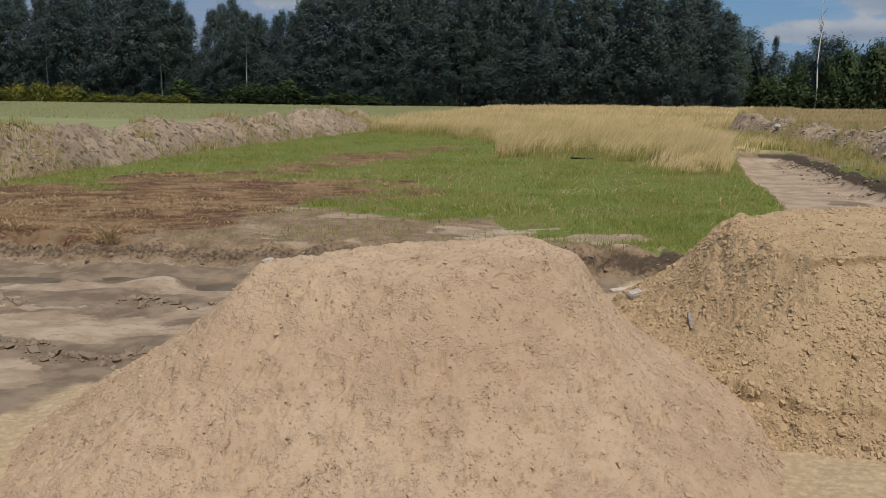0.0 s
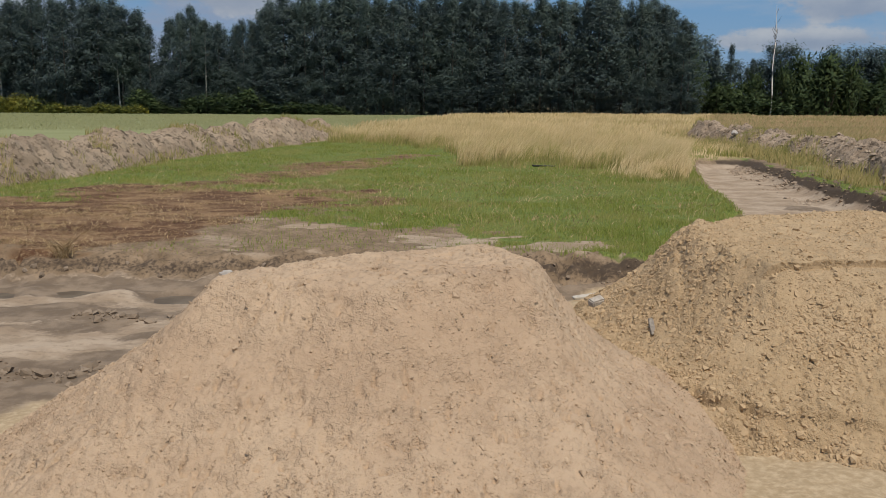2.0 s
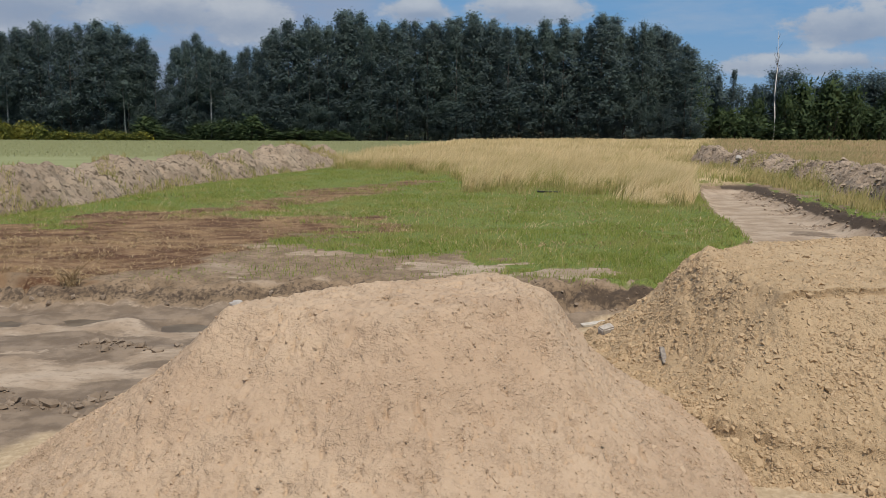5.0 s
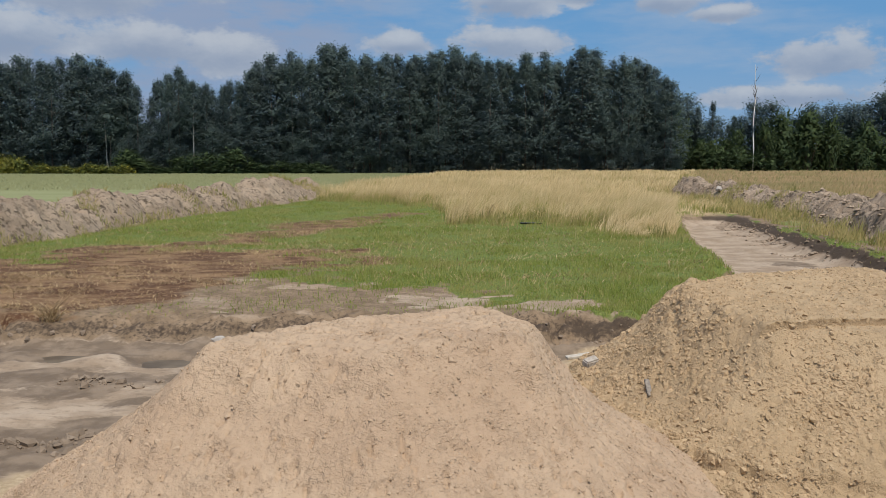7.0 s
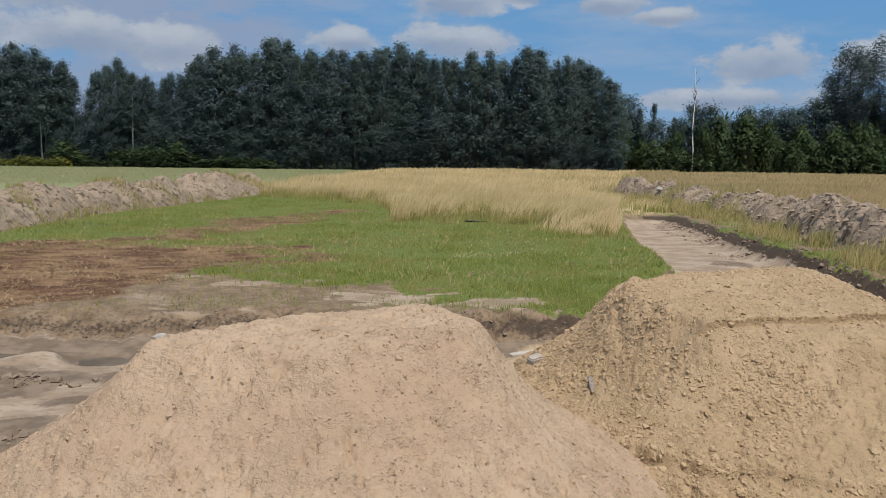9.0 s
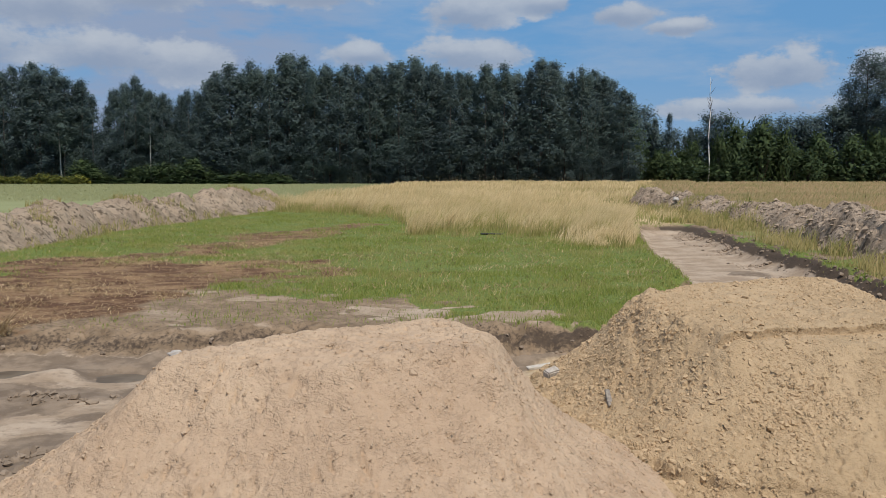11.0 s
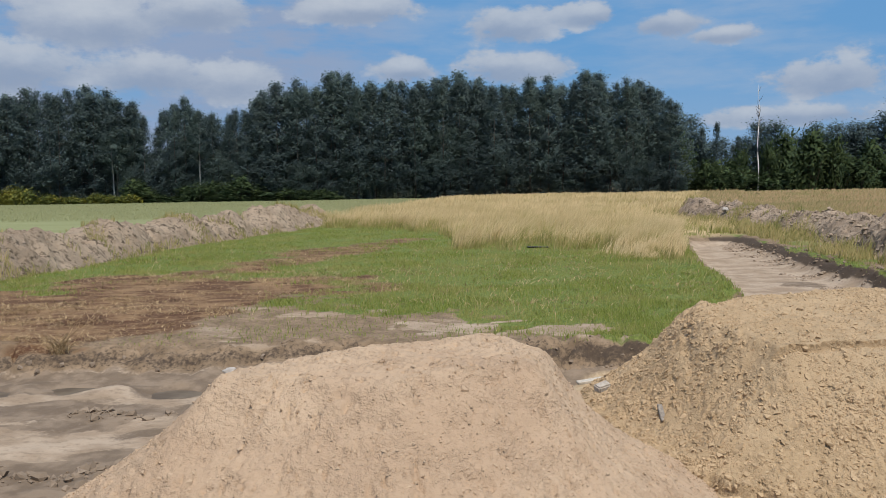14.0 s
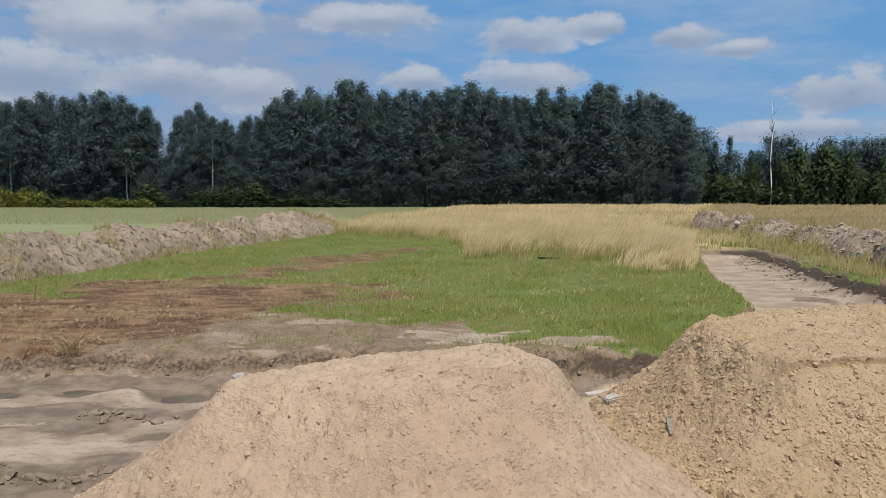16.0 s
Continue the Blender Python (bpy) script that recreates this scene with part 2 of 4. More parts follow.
def spoil_material(name, pale, mid_tone, dark):
    m, n, s, where = material(name, 0.95, 0.1)
    a, b, g = n.noise(where, 1.1, 5, 0.6), n.noise(where, 6.0, 6, 0.65), n.noise(where, 40.0, 4, 0.7)
    c = n.mix(n.ramp(a, 0.35, 0.62), mid_tone, pale)
    sod = n.math("ADD", n.noise(where, 2.2, 6, 0.7), n.math("MULTIPLY", b, 0.35))
    c = n.mix(n.ramp(b, 0.49, 0.66, 0, 0.75), c, dark)
    c = n.mix(n.ramp(sod, 0.72, 0.80, 0, 0.85), c, tuple(0.75 * v for v in dark))
    c = n.mix(n.ramp(g, 0.5, 0.72, 0, 0.4), c, mid_tone)
    n.put(s, "Base Color", c)
    bump(n, s, n.math("ADD", b, n.math("MULTIPLY", g, 0.5)), 1.0, 0.07)
    return m


def leaf_material(name, tones, patch=0.3, through_light=0.25, roughness=0.6, foot=None):
    m, n, s, where = material(name, roughness, 0.25)
    rand = n.add("ShaderNodeNewGeometry").outputs["Random Per Island"]
    c = n.mix(n.ramp(rand, 0.1, 0.6), tones[0], tones[1])
    c = n.mix(n.ramp(rand, 0.7, 1.0), c, tones[2])
    c = n.mix(n.ramp(n.noise(where, patch, 4), 0.42, 0.66, 0.0, 0.6), c, tones[2])
    if foot is not None:
        tip = n.add("ShaderNodeAttribute")
        tip.attribute_name = "tip"
        up = n.math("ADD", tip.outputs["Fac"], n.math("MULTIPLY", n.math("SUBTRACT", n.noise(where, 0.55, 3), 0.5), 1.6))
        c = n.mix(n.ramp(up, 0.15, 0.75), foot, c)
    n.put(s, "Base Color", c)
    back = n.add("ShaderNodeBsdfTranslucent", Color=c)
    both = n.add("ShaderNodeMixShader", i0=through_light, i1=s.outputs[0], i2=back.outputs[0])
    n.tree.links.new(both.outputs[0], next(x for x in n.tree.nodes if x.type == "OUTPUT_MATERIAL").inputs[0])
    return m


def crumb_material(name, a, b):
    m, n, s, where = material(name, 0.95, 0.1)
    rand = n.add("ShaderNodeNewGeometry").outputs["Random Per Island"]
    n.put(s, "Base Color", n.mix(n.math("MULTIPLY", n.math("ADD", rand, n.noise(where, 60.0, 3)), 0.5), a, b))
    return m


def plain_material(name, a, b, scale, roughness=0.8, relief=0.3, distance=0.004):
    m, n, s, where = material(name, roughness, 0.3)
    grain, spots = n.noise(where, scale, 5, 0.65), n.noise(where, scale * 6, 3, 0.6)
    c = n.mix(n.ramp(grain, 0.35, 0.65), a, b)
    c = n.mix(n.ramp(spots, 0.58, 0.75, 0, 0.4), c, tuple(0.6 * v for v in a))
    n.put(s, "Base Color", c)
    bump(n, s, n.math("ADD", grain, spots), relief, distance)
    return m


def bark_material(name, pale, dark, scars):
    m, n, s, where = material(name, 0.85, 0.2)
    bands = n.noise(n.scaled(where, (1.5, 1.5, 5.0)), 1.2, 5, 0.7)
    c = n.mix(n.ramp(bands, scars - 0.06, scars + 0.06), dark, pale)
    n.put(s, "Base Color", c)
    return m


SAND = sand_material("pale_sand", (0.495, 0.37, 0.256), (0.43, 0.311, 0.211), (0.365, 0.26, 0.172))
SAND_YELLOW = sand_material("yellow_sand", (0.455, 0.337, 0.209), (0.40, 0.29, 0.173), (0.325, 0.23, 0.134), 0.009)
SAND_CRUMB = crumb_material("pale_sand_crumbs", (0.39, 0.288, 0.196), (0.51, 0.382, 0.266))
SAND_YELLOW_CRUMB = crumb_material("yellow_sand_crumbs", (0.36, 0.26, 0.155), (0.50, 0.37, 0.232))
SOIL_CRUMB = crumb_material("soil_crumbs", (0.17, 0.128, 0.092), (0.30, 0.235, 0.175))
SPOIL_CRUMB = crumb_material("spoil_crumbs", (0.24, 0.187, 0.138), (0.41, 0.325, 0.245))
GROUND = ground_material()
SPOIL_PALE = spoil_material("pale_spoil", (0.405, 0.318, 0.232), (0.285, 0.22, 0.158), (0.12, 0.09, 0.064))
SPOIL_GREY = spoil_material("grey_spoil", (0.43, 0.34, 0.255), (0.27, 0.208, 0.152), (0.09, 0.07, 0.053))
SOIL_DARK = spoil_material("dark_soil", (0.28, 0.215, 0.16), (0.19, 0.145, 0.105), (0.11, 0.083, 0.062))
GRASS = leaf_material("green_grass", ((0.135, 0.175, 0.032), (0.195, 0.24, 0.046), (0.30, 0.28, 0.10)), 0.55, 0.4)
GRASS_DRY = leaf_material("dry_grass", ((0.47, 0.365, 0.19), (0.60, 0.48, 0.285), (0.30, 0.245, 0.11)), 0.16, 0.35, 0.7, (0.22, 0.225, 0.06))
GRASS_BLOND = leaf_material("blond_grass", ((0.50, 0.395, 0.22), (0.64, 0.52, 0.32), (0.36, 0.29, 0.14)), 0.3, 0.4, 0.7, (0.25, 0.24, 0.075))
GRASS_STRAW = leaf_material("matted_straw", ((0.34, 0.235, 0.12), (0.52, 0.395, 0.225), (0.12, 0.06, 0.032)), 1.2, 0.1, 0.8)
FADING_GRASS = leaf_material("fading_grass", ((0.29, 0.21, 0.115), (0.37, 0.275, 0.16), (0.16, 0.17, 0.06)), 0.12, 0.3, 0.7)
WEEDS = leaf_material("weed_leaves", ((0.13, 0.145, 0.036), (0.23, 0.21, 0.075), (0.36, 0.29, 0.13)), 0.7, 0.35)
CROP = leaf_material("crop_leaves", ((0.225, 0.24, 0.118), (0.24, 0.255, 0.128), (0.255, 0.268, 0.138)), 0.06, 0.3)
# foliage of the far wood: blue haze is mixed into both leaf colours
HAZED_BIRCH_LEAF = leaf_material("birch_leaves", ((0.14, 0.19, 0.20), (0.157, 0.218, 0.215), (0.175, 0.243, 0.208)), 0.12, 0.62, 0.85)
HAZED_SPRUCE_LEAF = leaf_material("spruce_needles", ((0.12, 0.165, 0.176), (0.135, 0.187, 0.19), (0.15, 0.207, 0.19)), 0.12, 0.62, 0.85)
SHRUB_LEAF = leaf_material("shrub_leaves", ((0.055, 0.088, 0.048), (0.08, 0.125, 0.056), (0.11, 0.155, 0.062)), 0.3, 0.4, 0.85)
YELLOW_LEAF = leaf_material("yellow_blossom", ((0.09, 0.125, 0.035), (0.15, 0.175, 0.04), (0.36, 0.32, 0.045)), 0.2, 0.2)
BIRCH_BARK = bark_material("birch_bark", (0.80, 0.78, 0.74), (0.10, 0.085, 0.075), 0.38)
# birch bark again, with the shade inside the wood put into its colour
SHADED_BIRCH = bark_material("shaded_birch_bark", (0.26, 0.24, 0.21), (0.06, 0.05, 0.045), 0.5)
DARK_BARK = bark_material("dull_bark", (0.13, 0.11, 0.095), (0.05, 0.042, 0.035), 0.5)
STONE = plain_material("grey_stone", (0.36, 0.33, 0.30), (0.48, 0.44, 0.40), 25.0)
CONCRETE = plain_material("pale_concrete", (0.34, 0.30, 0.255), (0.46, 0.41, 0.35), 30.0)
LATH = plain_material("weathered_wood", (0.20, 0.175, 0.15), (0.30, 0.265, 0.23), 40.0)
PLANK = plain_material("bleached_wood", (0.40, 0.36, 0.30), (0.54, 0.49, 0.42), 18.0)
BLACK = plain_material("black_plastic", (0.03, 0.031, 0.028), (0.06, 0.06, 0.055), 9.0, 0.45)
TWIG = plain_material("dead_twig", (0.06, 0.045, 0.03), (0.12, 0.09, 0.06), 30.0)


def water_material():
    m, n, s, where = material("muddy_water", 0.45, 0.15)
    n.put(s, "Base Color", n.mix(n.ramp(n.noise(where, 2.5, 3), 0.35, 0.65), (0.10, 0.075, 0.05), (0.16, 0.125, 0.085)))
    bump(n, s, n.noise(where, 14.0, 2), 0.05, 0.01)
    return m


WATER = water_material()

# ---- the lie of the land ----
BANK_X = (-60, -6, -4, -1.4, 1.2, 2.2)
BANK_Y = (13.5, 12.25, 12.3, 12.5, 11.75, 11.75)
LEFT_Y, LEFT_X = (11.0, 12.6, 16.7, 19.0, 22.2, 28.3, 33.0, 38.0), (2.2, 3.1, 5.25, 5.6, 6.15, 7.4, 8.6, 10.0)
RIGHT_Y, RIGHT_X = (-40, 13.2, 17.6, 21.2, 27.9, 33.5, 38.0), (4.3, 8.05, 9.0, 9.5, 10.35, 11.0, 11.4)
PLATEAU = 0.35
WET = ((-7.6, 11.2, 1.1, 0.26), (-5.65, 11.1, 0.65, 0.22), (-4.65, 11.2, 0.5, 0.28), (-3.30, 11.1, 0.42, 0.32))


def low_ground(x, y):
    """Distance inside the dug-out ground, positive within."""
    wob = 0.22 * fractal(x, y, 0.9, 3, 5) + 0.10 * value_noise(x, y, 0.22, 9)
    yard = np.minimum(np.interp(x, BANK_X, BANK_Y) - y, np.interp(y, RIGHT_Y, RIGHT_X) - x)
    track = np.minimum(np.minimum(x - np.interp(y, LEFT_Y, LEFT_X), np.interp(y, RIGHT_Y, RIGHT_X) - x), np.minimum(34.0 - y, y - 11.0))
    return np.maximum(yard, track) + wob


def wet_patch(x, y):
    best = np.full(np.shape(x), -9.0)
    for px, py, a, b in WET:
        best = np.maximum(best, 1 - np.hypot((x - px) / a, (y - py) / b))
    return best


def trodden(x, y):
    """Churned darker strips across the yard."""
    a = np.exp(-((y - 8.05 + 0.06 * (x + 3.5)) / 0.34) ** 2) + 0.9 * np.exp(-((y - 9.95 - 0.05 * (x + 3)) / 0.20) ** 2)
    track = 1.6 * np.exp(-((x - 8.0) / 0.5) ** 2 - ((y - 20.4) / 0.6) ** 2)
    return np.clip((a * (x < -1) + track) * (0.35 + 3.2 * fractal(x, y * 1.5, 0.9, 4, 69)), 0, 1)


def ground_height(x, y):
    low = low_ground(x, y)
    near = np.exp(-np.maximum(np.hypot(x, y - 8) - 14, 0) / 10)
    s = step(-0.12, 0.42 + 0.25 * step(5.0, 7.5, x), low)
    z = PLATEAU * (1 - s)
    z = z - 0.35 * step(60, 170, y)
    bank = np.exp(-((low - 0.05) / 0.35) ** 2)
    z = z + near * (0.03 * fractal(x, y, 1.6, 4, 20) * s + 0.06 * fractal(x, y, 2.2, 4, 40) * (1 - s))
    cloddy = step(-0.5, 1.5, x)
    z = z + near * bank * cloddy * (0.20 * (lumps(x, y, 0.30, 3) - 0.4) + 0.06 * fractal(x, y, 0.22, 2, 4) + 0.07 * (lumps(x, y, 0.14, 6) - 0.4))
    split = step(0.10, 0.0, np.abs(fractal(x, y, 0.5, 3, 7, 0.6))) * step(-0.1, 0.12, fractal(x, y, 0.7, 2, 11))
    z = z + near * bank * (1 - cloddy) * (0.13 * fractal(x, y, 0.5, 4, 4, 0.65) - 0.16 * split)
    z = z + 0.02 * near * s * fractal(x, y * 1.6, 0.9, 4, 66)
    z = z + near * s * (x < 3) * (0.018 * fractal(x, y * 1.3, 0.3, 3, 67, 0.7) + 0.02 * lumps(x, y, 0.17, 68) * step(0.0, 0.2, fractal(x, y * 1.5, 1.1, 3, 70)))
    # lumpy litter along the foot of the track's edge
    edge = step(0.9, 0.2, low) * s * near
    z = z + 0.10 * edge * lumps(x, y, 0.28, 12)
    z = z - 0.05 * step(-0.25, 0.35, wet_patch(x, y)) * near
    z = z + 0.09 * np.exp(-((x + 3.95) / 0.32) ** 2 - ((y - 10.95) / 0.30) ** 2) + 0.07 * np.exp(-((x + 5.1) / 0.2) ** 2 - ((y - 11.25) / 0.2) ** 2)
    z = z + trodden(x, y) * s * near * (0.03 * (lumps(x, y, 0.19, 15) - 0.3) + 0.015)
    return z


BARE = ((-0.2, 13.5, 0.8, 0.45), (1.6, 12.9, 0.7, 0.42), (-2.2, 14.7, 0.6, 0.22), (-3.3, 15.5, 0.5, 0.18), (0.9, 13.9, 0.3, 0.1))


def bare_spots(x, y):
    best = np.full(np.shape(x), -9.0)
    for px, py, a, b in BARE:
        best = np.maximum(best, 1 - np.hypot((x - px) / a, (y - py) / b))
    return step(-0.3, 0.35, best + 1.1 * fractal(x, y, 0.35, 3, 93))


def straw_zone(x, y):
    d = np.hypot((x + 6.3 - 0.42 * (y - 18)) / 4.2, (y - 17.4 - 0.1 * x) / 5.6) + 0.7 * fractal(x, y, 2.6, 4, 77) + 0.55 * fractal(x * 0.6, y, 0.6, 3, 78)
    band = np.hypot((x + 3.9 - 0.33 * (y - 27)) / 1.7, (y - 27.5) / 9.0) + 0.7 * fractal(x, y, 2.2, 4, 79) + 0.4 * fractal(x * 0.6, y, 0.6, 3, 78)
    return np.maximum(step(1.2, 0.6, d), 0.7 * step(1.15, 0.6, band))


DRY_X = (-40, -7.5, -5.5, -2.2, -0.3, 0.3, 2.2, 4.1, 5.0, 5.4, 6.2, 7.2, 9.5, 12.5)
DRY_Y = (51, 49.5, 47.0, 43.0, 41.0, 31.5, 31.0, 31.5, 29.0, 26.0, 25.0, 27.0, 35.0, 34.0)


def dry_edge(x, y):
    """Distance beyond the near edge of the standing dry grass."""
    return y - np.interp(x, DRY_X, DRY_Y) + 2.6 * fractal(x, y, 2.0, 3, 88)


def crop_side(x, y):
    """Positive on the crop's side of the field boundary."""
    line = np.interp(y, (10, 51, 170, 400), (-13.0, -7.0, 3.0, 20.0))
    ridge = np.interp(y, (10, 30, 51), (-15.5, -11.2, -8.2))
    return np.where(y < 51, ridge, line) - x + 0.6 * fractal(x, y, 6, 3, 91)


def zones(x, y):
    low = low_ground(x, y)
    s = step(0.15, 0.6, low)
    out = {"silt": s}
    out["damp"] = np.clip(0.9 * step(-0.5, 0.3, wet_patch(x, y)) + 0.85 * trodden(x, y) + 0.85 * step(-0.14, 0.18, fractal(x, y * 2.2, 1.5, 5, 33)) * (y < 14) + 0.95 * step(1.25, 0.6, low) * (x < 2), 0, 1) * s * step(24, 21.5, y)
    up = step(0.22, -0.08, low)
    out["loam"] = np.exp(-((low - 0.16 - 0.1 * (x > 5)) / np.where(x > 5, 0.34, 0.2)) ** 2) * np.where((y > 12.8) & (x < 0.5 * (np.interp(y, LEFT_Y, LEFT_X) + np.interp(y, RIGHT_Y, RIGHT_X))), 0.35, np.where(x > 5, 1.0, np.where(x > 0.4, 0.72, 0.57))) * (y < 45)
    straw = straw_zone(x, y) * up
    mud = step(16.4, 14.2, y + 2.6 * fractal(x, y, 1.5, 4, 51) + 2.2 * fractal(x, y, 0.4, 3, 52) + np.where(x > -1, 1.25, 0.6) * np.clip(x + 1, -2.5, 3.2)) * (x < 9)
    pale = step(0.10, 0.28, fractal(x, y * 1.8, 1.1, 4, 57)) * step(17.5, 14.5, y + 0.3 * x) * up
    out["silt"] = np.maximum(s, 0.48 * pale * (1 - straw))
    bare = bare_spots(x, y) * up
    out["silt"] = np.maximum(out["silt"], 0.75 * bare)
    mud = np.maximum(mud, bare)
    crop = step(-0.5, 0.5, crop_side(x, y))
    right = np.where(x > np.interp(y, RIGHT_Y, RIGHT_X), 1.0, 0.0)
    dry = step(-0.3, 1.2, dry_edge(x, y)) * (1 - crop) * up
    dry = np.maximum(dry, right * step(10.0, 14.0, x - 0.02 * y) * up)
    out["straw"], out["crop"] = straw, crop * up
    out["dry"] = dry * np.where(x < 9, np.interp(dry_edge(x, y), (2, 14), (0.25, 1.0)), 1.0)
    out["green"] = np.clip(up * (1 - mud) * (1 - straw) * (1 - crop) * (1 - out["dry"]) * (1 - 0.75 * right * step(-0.25, 0.1, fractal(x, y, 0.8, 3, 58))), 0, 1)
    d1 = np.hypot((x + 0.3) / 2.75, (y - 6.5) / 2.4)
    d2 = np.hypot((x - 3.3) / 2.9, (y - 8.3) / 2.9)
    out["tan"] = step(1.25, 0.85, np.minimum(d1, d2) + 0.25 * fractal(x, y, 1.0, 3, 14)) * step(0.3, 0.5, low)
    return out


def spread(dense_lo, dense_hi, pitch, far_lo, far_hi, growth):
    mid = np.arange(dense_lo, dense_hi, pitch)
    up, p, d = [], dense_hi, pitch
    while p < far_hi:
        up.append(p)
        d *= growth
        p += d
    down, p, d = [], dense_lo - pitch, pitch
    while p > far_lo:
        down.append(p)
        d *= growth
        p -= d
    return np.array(down[::-1] + list(mid) + up)


def make_ground():
    xs = spread(-8.5, 9.5, 0.085, -3000, 3000, 1.10)
    ys = spread(4.0, 17.0, 0.08, -3000, 3000, 1.032)
    # a finer mesh along the cut bank
    ys = np.sort(np.concatenate([ys[(ys < 10.8) | (ys > 12.9)], np.arange(10.82, 12.88, 0.04)]))
    xs = np.sort(np.concatenate([xs[(xs < -6.6) | (xs > 3.0)], np.arange(-6.58, 2.98, 0.055)]))
    x, y = np.meshgrid(xs, ys)
    me = mesh_of("ground", np.stack([x.ravel(), y.ravel(), ground_height(x, y).ravel()], 1), grid_tris(len(xs), len(ys)), True)
    for name, values in zones(x, y).items():
        attribute(me, name, values)
    return tagged(piece("ground", me, GROUND), "muddy building plot with grass, straw and silty dug-out sand", "ground", kind="structure")


make_ground()


# ---- heaps of sand ----
def polygon_distance(x, y, poly):
    inside = np.ones(np.shape(x), bool)
    best = np.full(np.shape(x), 1e9)
    for (ax, ay), (bx, by) in zip(poly, poly[1:] + poly[:1]):
        ex, ey = bx - ax, by - ay
        t = np.clip(((x - ax) * ex + (y - ay) * ey) / (ex * ex + ey * ey), 0, 1)
        best = np.minimum(best, np.hypot(x - ax - t * ex, y - ay - t * ey))
        inside &= (ex * (y - ay) - ey * (x - ax)) >= 0
    return np.where(inside, -best, best)


HEAPS = {
    "front": dict(top=[(-1.42, 6.30), (-0.3, 6.05), (0.52, 6.35), (0.66, 7.05), (0.36, 7.6), (-0.5, 7.1), (-1.40, 6.50)],
                  spread=(1.66, 1.55, 1.5, 1.7), box=(-3.6, 2.7, 4.2, 9.9), power=1.15, seed=100),
    "side": dict(top=[(2.72, 7.68), (4.2, 7.28), (4.6, 8.4), (4.92, 10.0), (4.75, 10.45), (3.3, 10.2), (2.46, 9.5), (2.38, 8.8), (2.54, 8.1)],
                 spread=(1.28, 1.5, 1.3, 1.5), box=(0.8, 6.4, 5.3, 12.6), power=1.05, seed=200),
}


def heap_height(which, x, y):
    """Height of a tipped heap of sand: a flat crown that falls away at the angle of repose."""
    h = HEAPS[which]
    sd = h["seed"]
    cx, cy = np.mean(h["top"], axis=0)
    left, front, right, back = h["spread"]
    wx = x + 0.07 * fractal(x, y, 0.8, 3, sd)
    wy = y + 0.07 * fractal(x, y, 0.8, 3, sd + 5)
    d = polygon_distance(wx, wy, h["top"])
    ux, uy = x - cx, (y - cy)
    r = np.hypot(ux, uy) + 1e-6
    ux, uy = ux / r, uy / r
    reach = np.where(ux < 0, left, right) * ux * ux + np.where(uy < 0, front, back) * uy * uy
    u = np.clip((d + 0.04) / reach, 0, 1.35)
    soft = 0.5 * (u - 0.03 + np.sqrt((u - 0.03) ** 2 + 0.0005))
    if which == "front":
        crown = 1.25 + 0.01 * (x + 0.4) + 0.015 * (y - 6.6)
    else:
        crown = 1.06 + 0.054 * (y - 7.9)
    z = crown * (1 - np.minimum(soft / 0.98, 1.4)) * np.where(soft < 1, (1 - (0.12 + 0.16 * np.clip(ux, 0, 1) * (which == "front") + 0.02 * np.clip(-ux, 0, 1) * (which == "side")) * np.sin(np.clip(soft, 0, 1) * np.pi)), 1)
    z = z - 0.010 * np.exp(-(d / 0.06) ** 2)
    return z, d, u


def heap_detail(which, x, y, d, u):
    """Pressed and cracked sand on one heap, crumbled clods on the other."""
    sd = HEAPS[which]["seed"]
    slope = step(-0.1, 0.25, d)
    z = 0.035 * fractal(x, y, 0.7, 2, sd + 20)
    patchy = step(-0.3, 0.25, fractal(x, y, 0.6, 2, sd + 2))
    worn = step(-0.12, 0.22, fractal(x, y, 0.45, 3, sd + 3))
    if which == "front":
        z = z + 0.012 * lumps(x, y, 0.16, sd + 31) * patchy + 0.008 * lumps(x, y, 0.06, sd + 32) * worn
        z = z + 0.022 * fractal(x, y, 0.08, 3, sd + 33, 0.75)
        crack = step(0.055, 0.0, np.abs(fractal(x, y, 0.13, 3, sd + 40, 0.6))) * step(0.02, 0.2, fractal(x, y, 0.22, 3, sd + 41))
        pit = step(0.30, 0.42, fractal(x, y, 0.085, 2, sd + 42))
        return z - 0.04 * crack * (0.3 + 0.7 * worn) - 0.03 * pit
    z = z + 0.012 * (0.6 + slope) * lumps(x, y, 0.12, sd + 31) * patchy + 0.03 * fractal(x, y, 0.3, 3, sd + 37, 0.6)
    z = z + (0.006 + 0.012 * slope * worn) * lumps(x, y, 0.06, sd + 32)
    z = z + 0.010 * fractal(x, y, 0.06, 3, sd + 33, 0.75)
    pit = step(0.26, 0.40, fractal(x, y, 0.10, 3, sd + 42)) * (0.3 + 0.7 * slope)
    return z + slope * patchy * 0.010 * lumps(x, y, 0.085, sd + 35) - 0.022 * pit


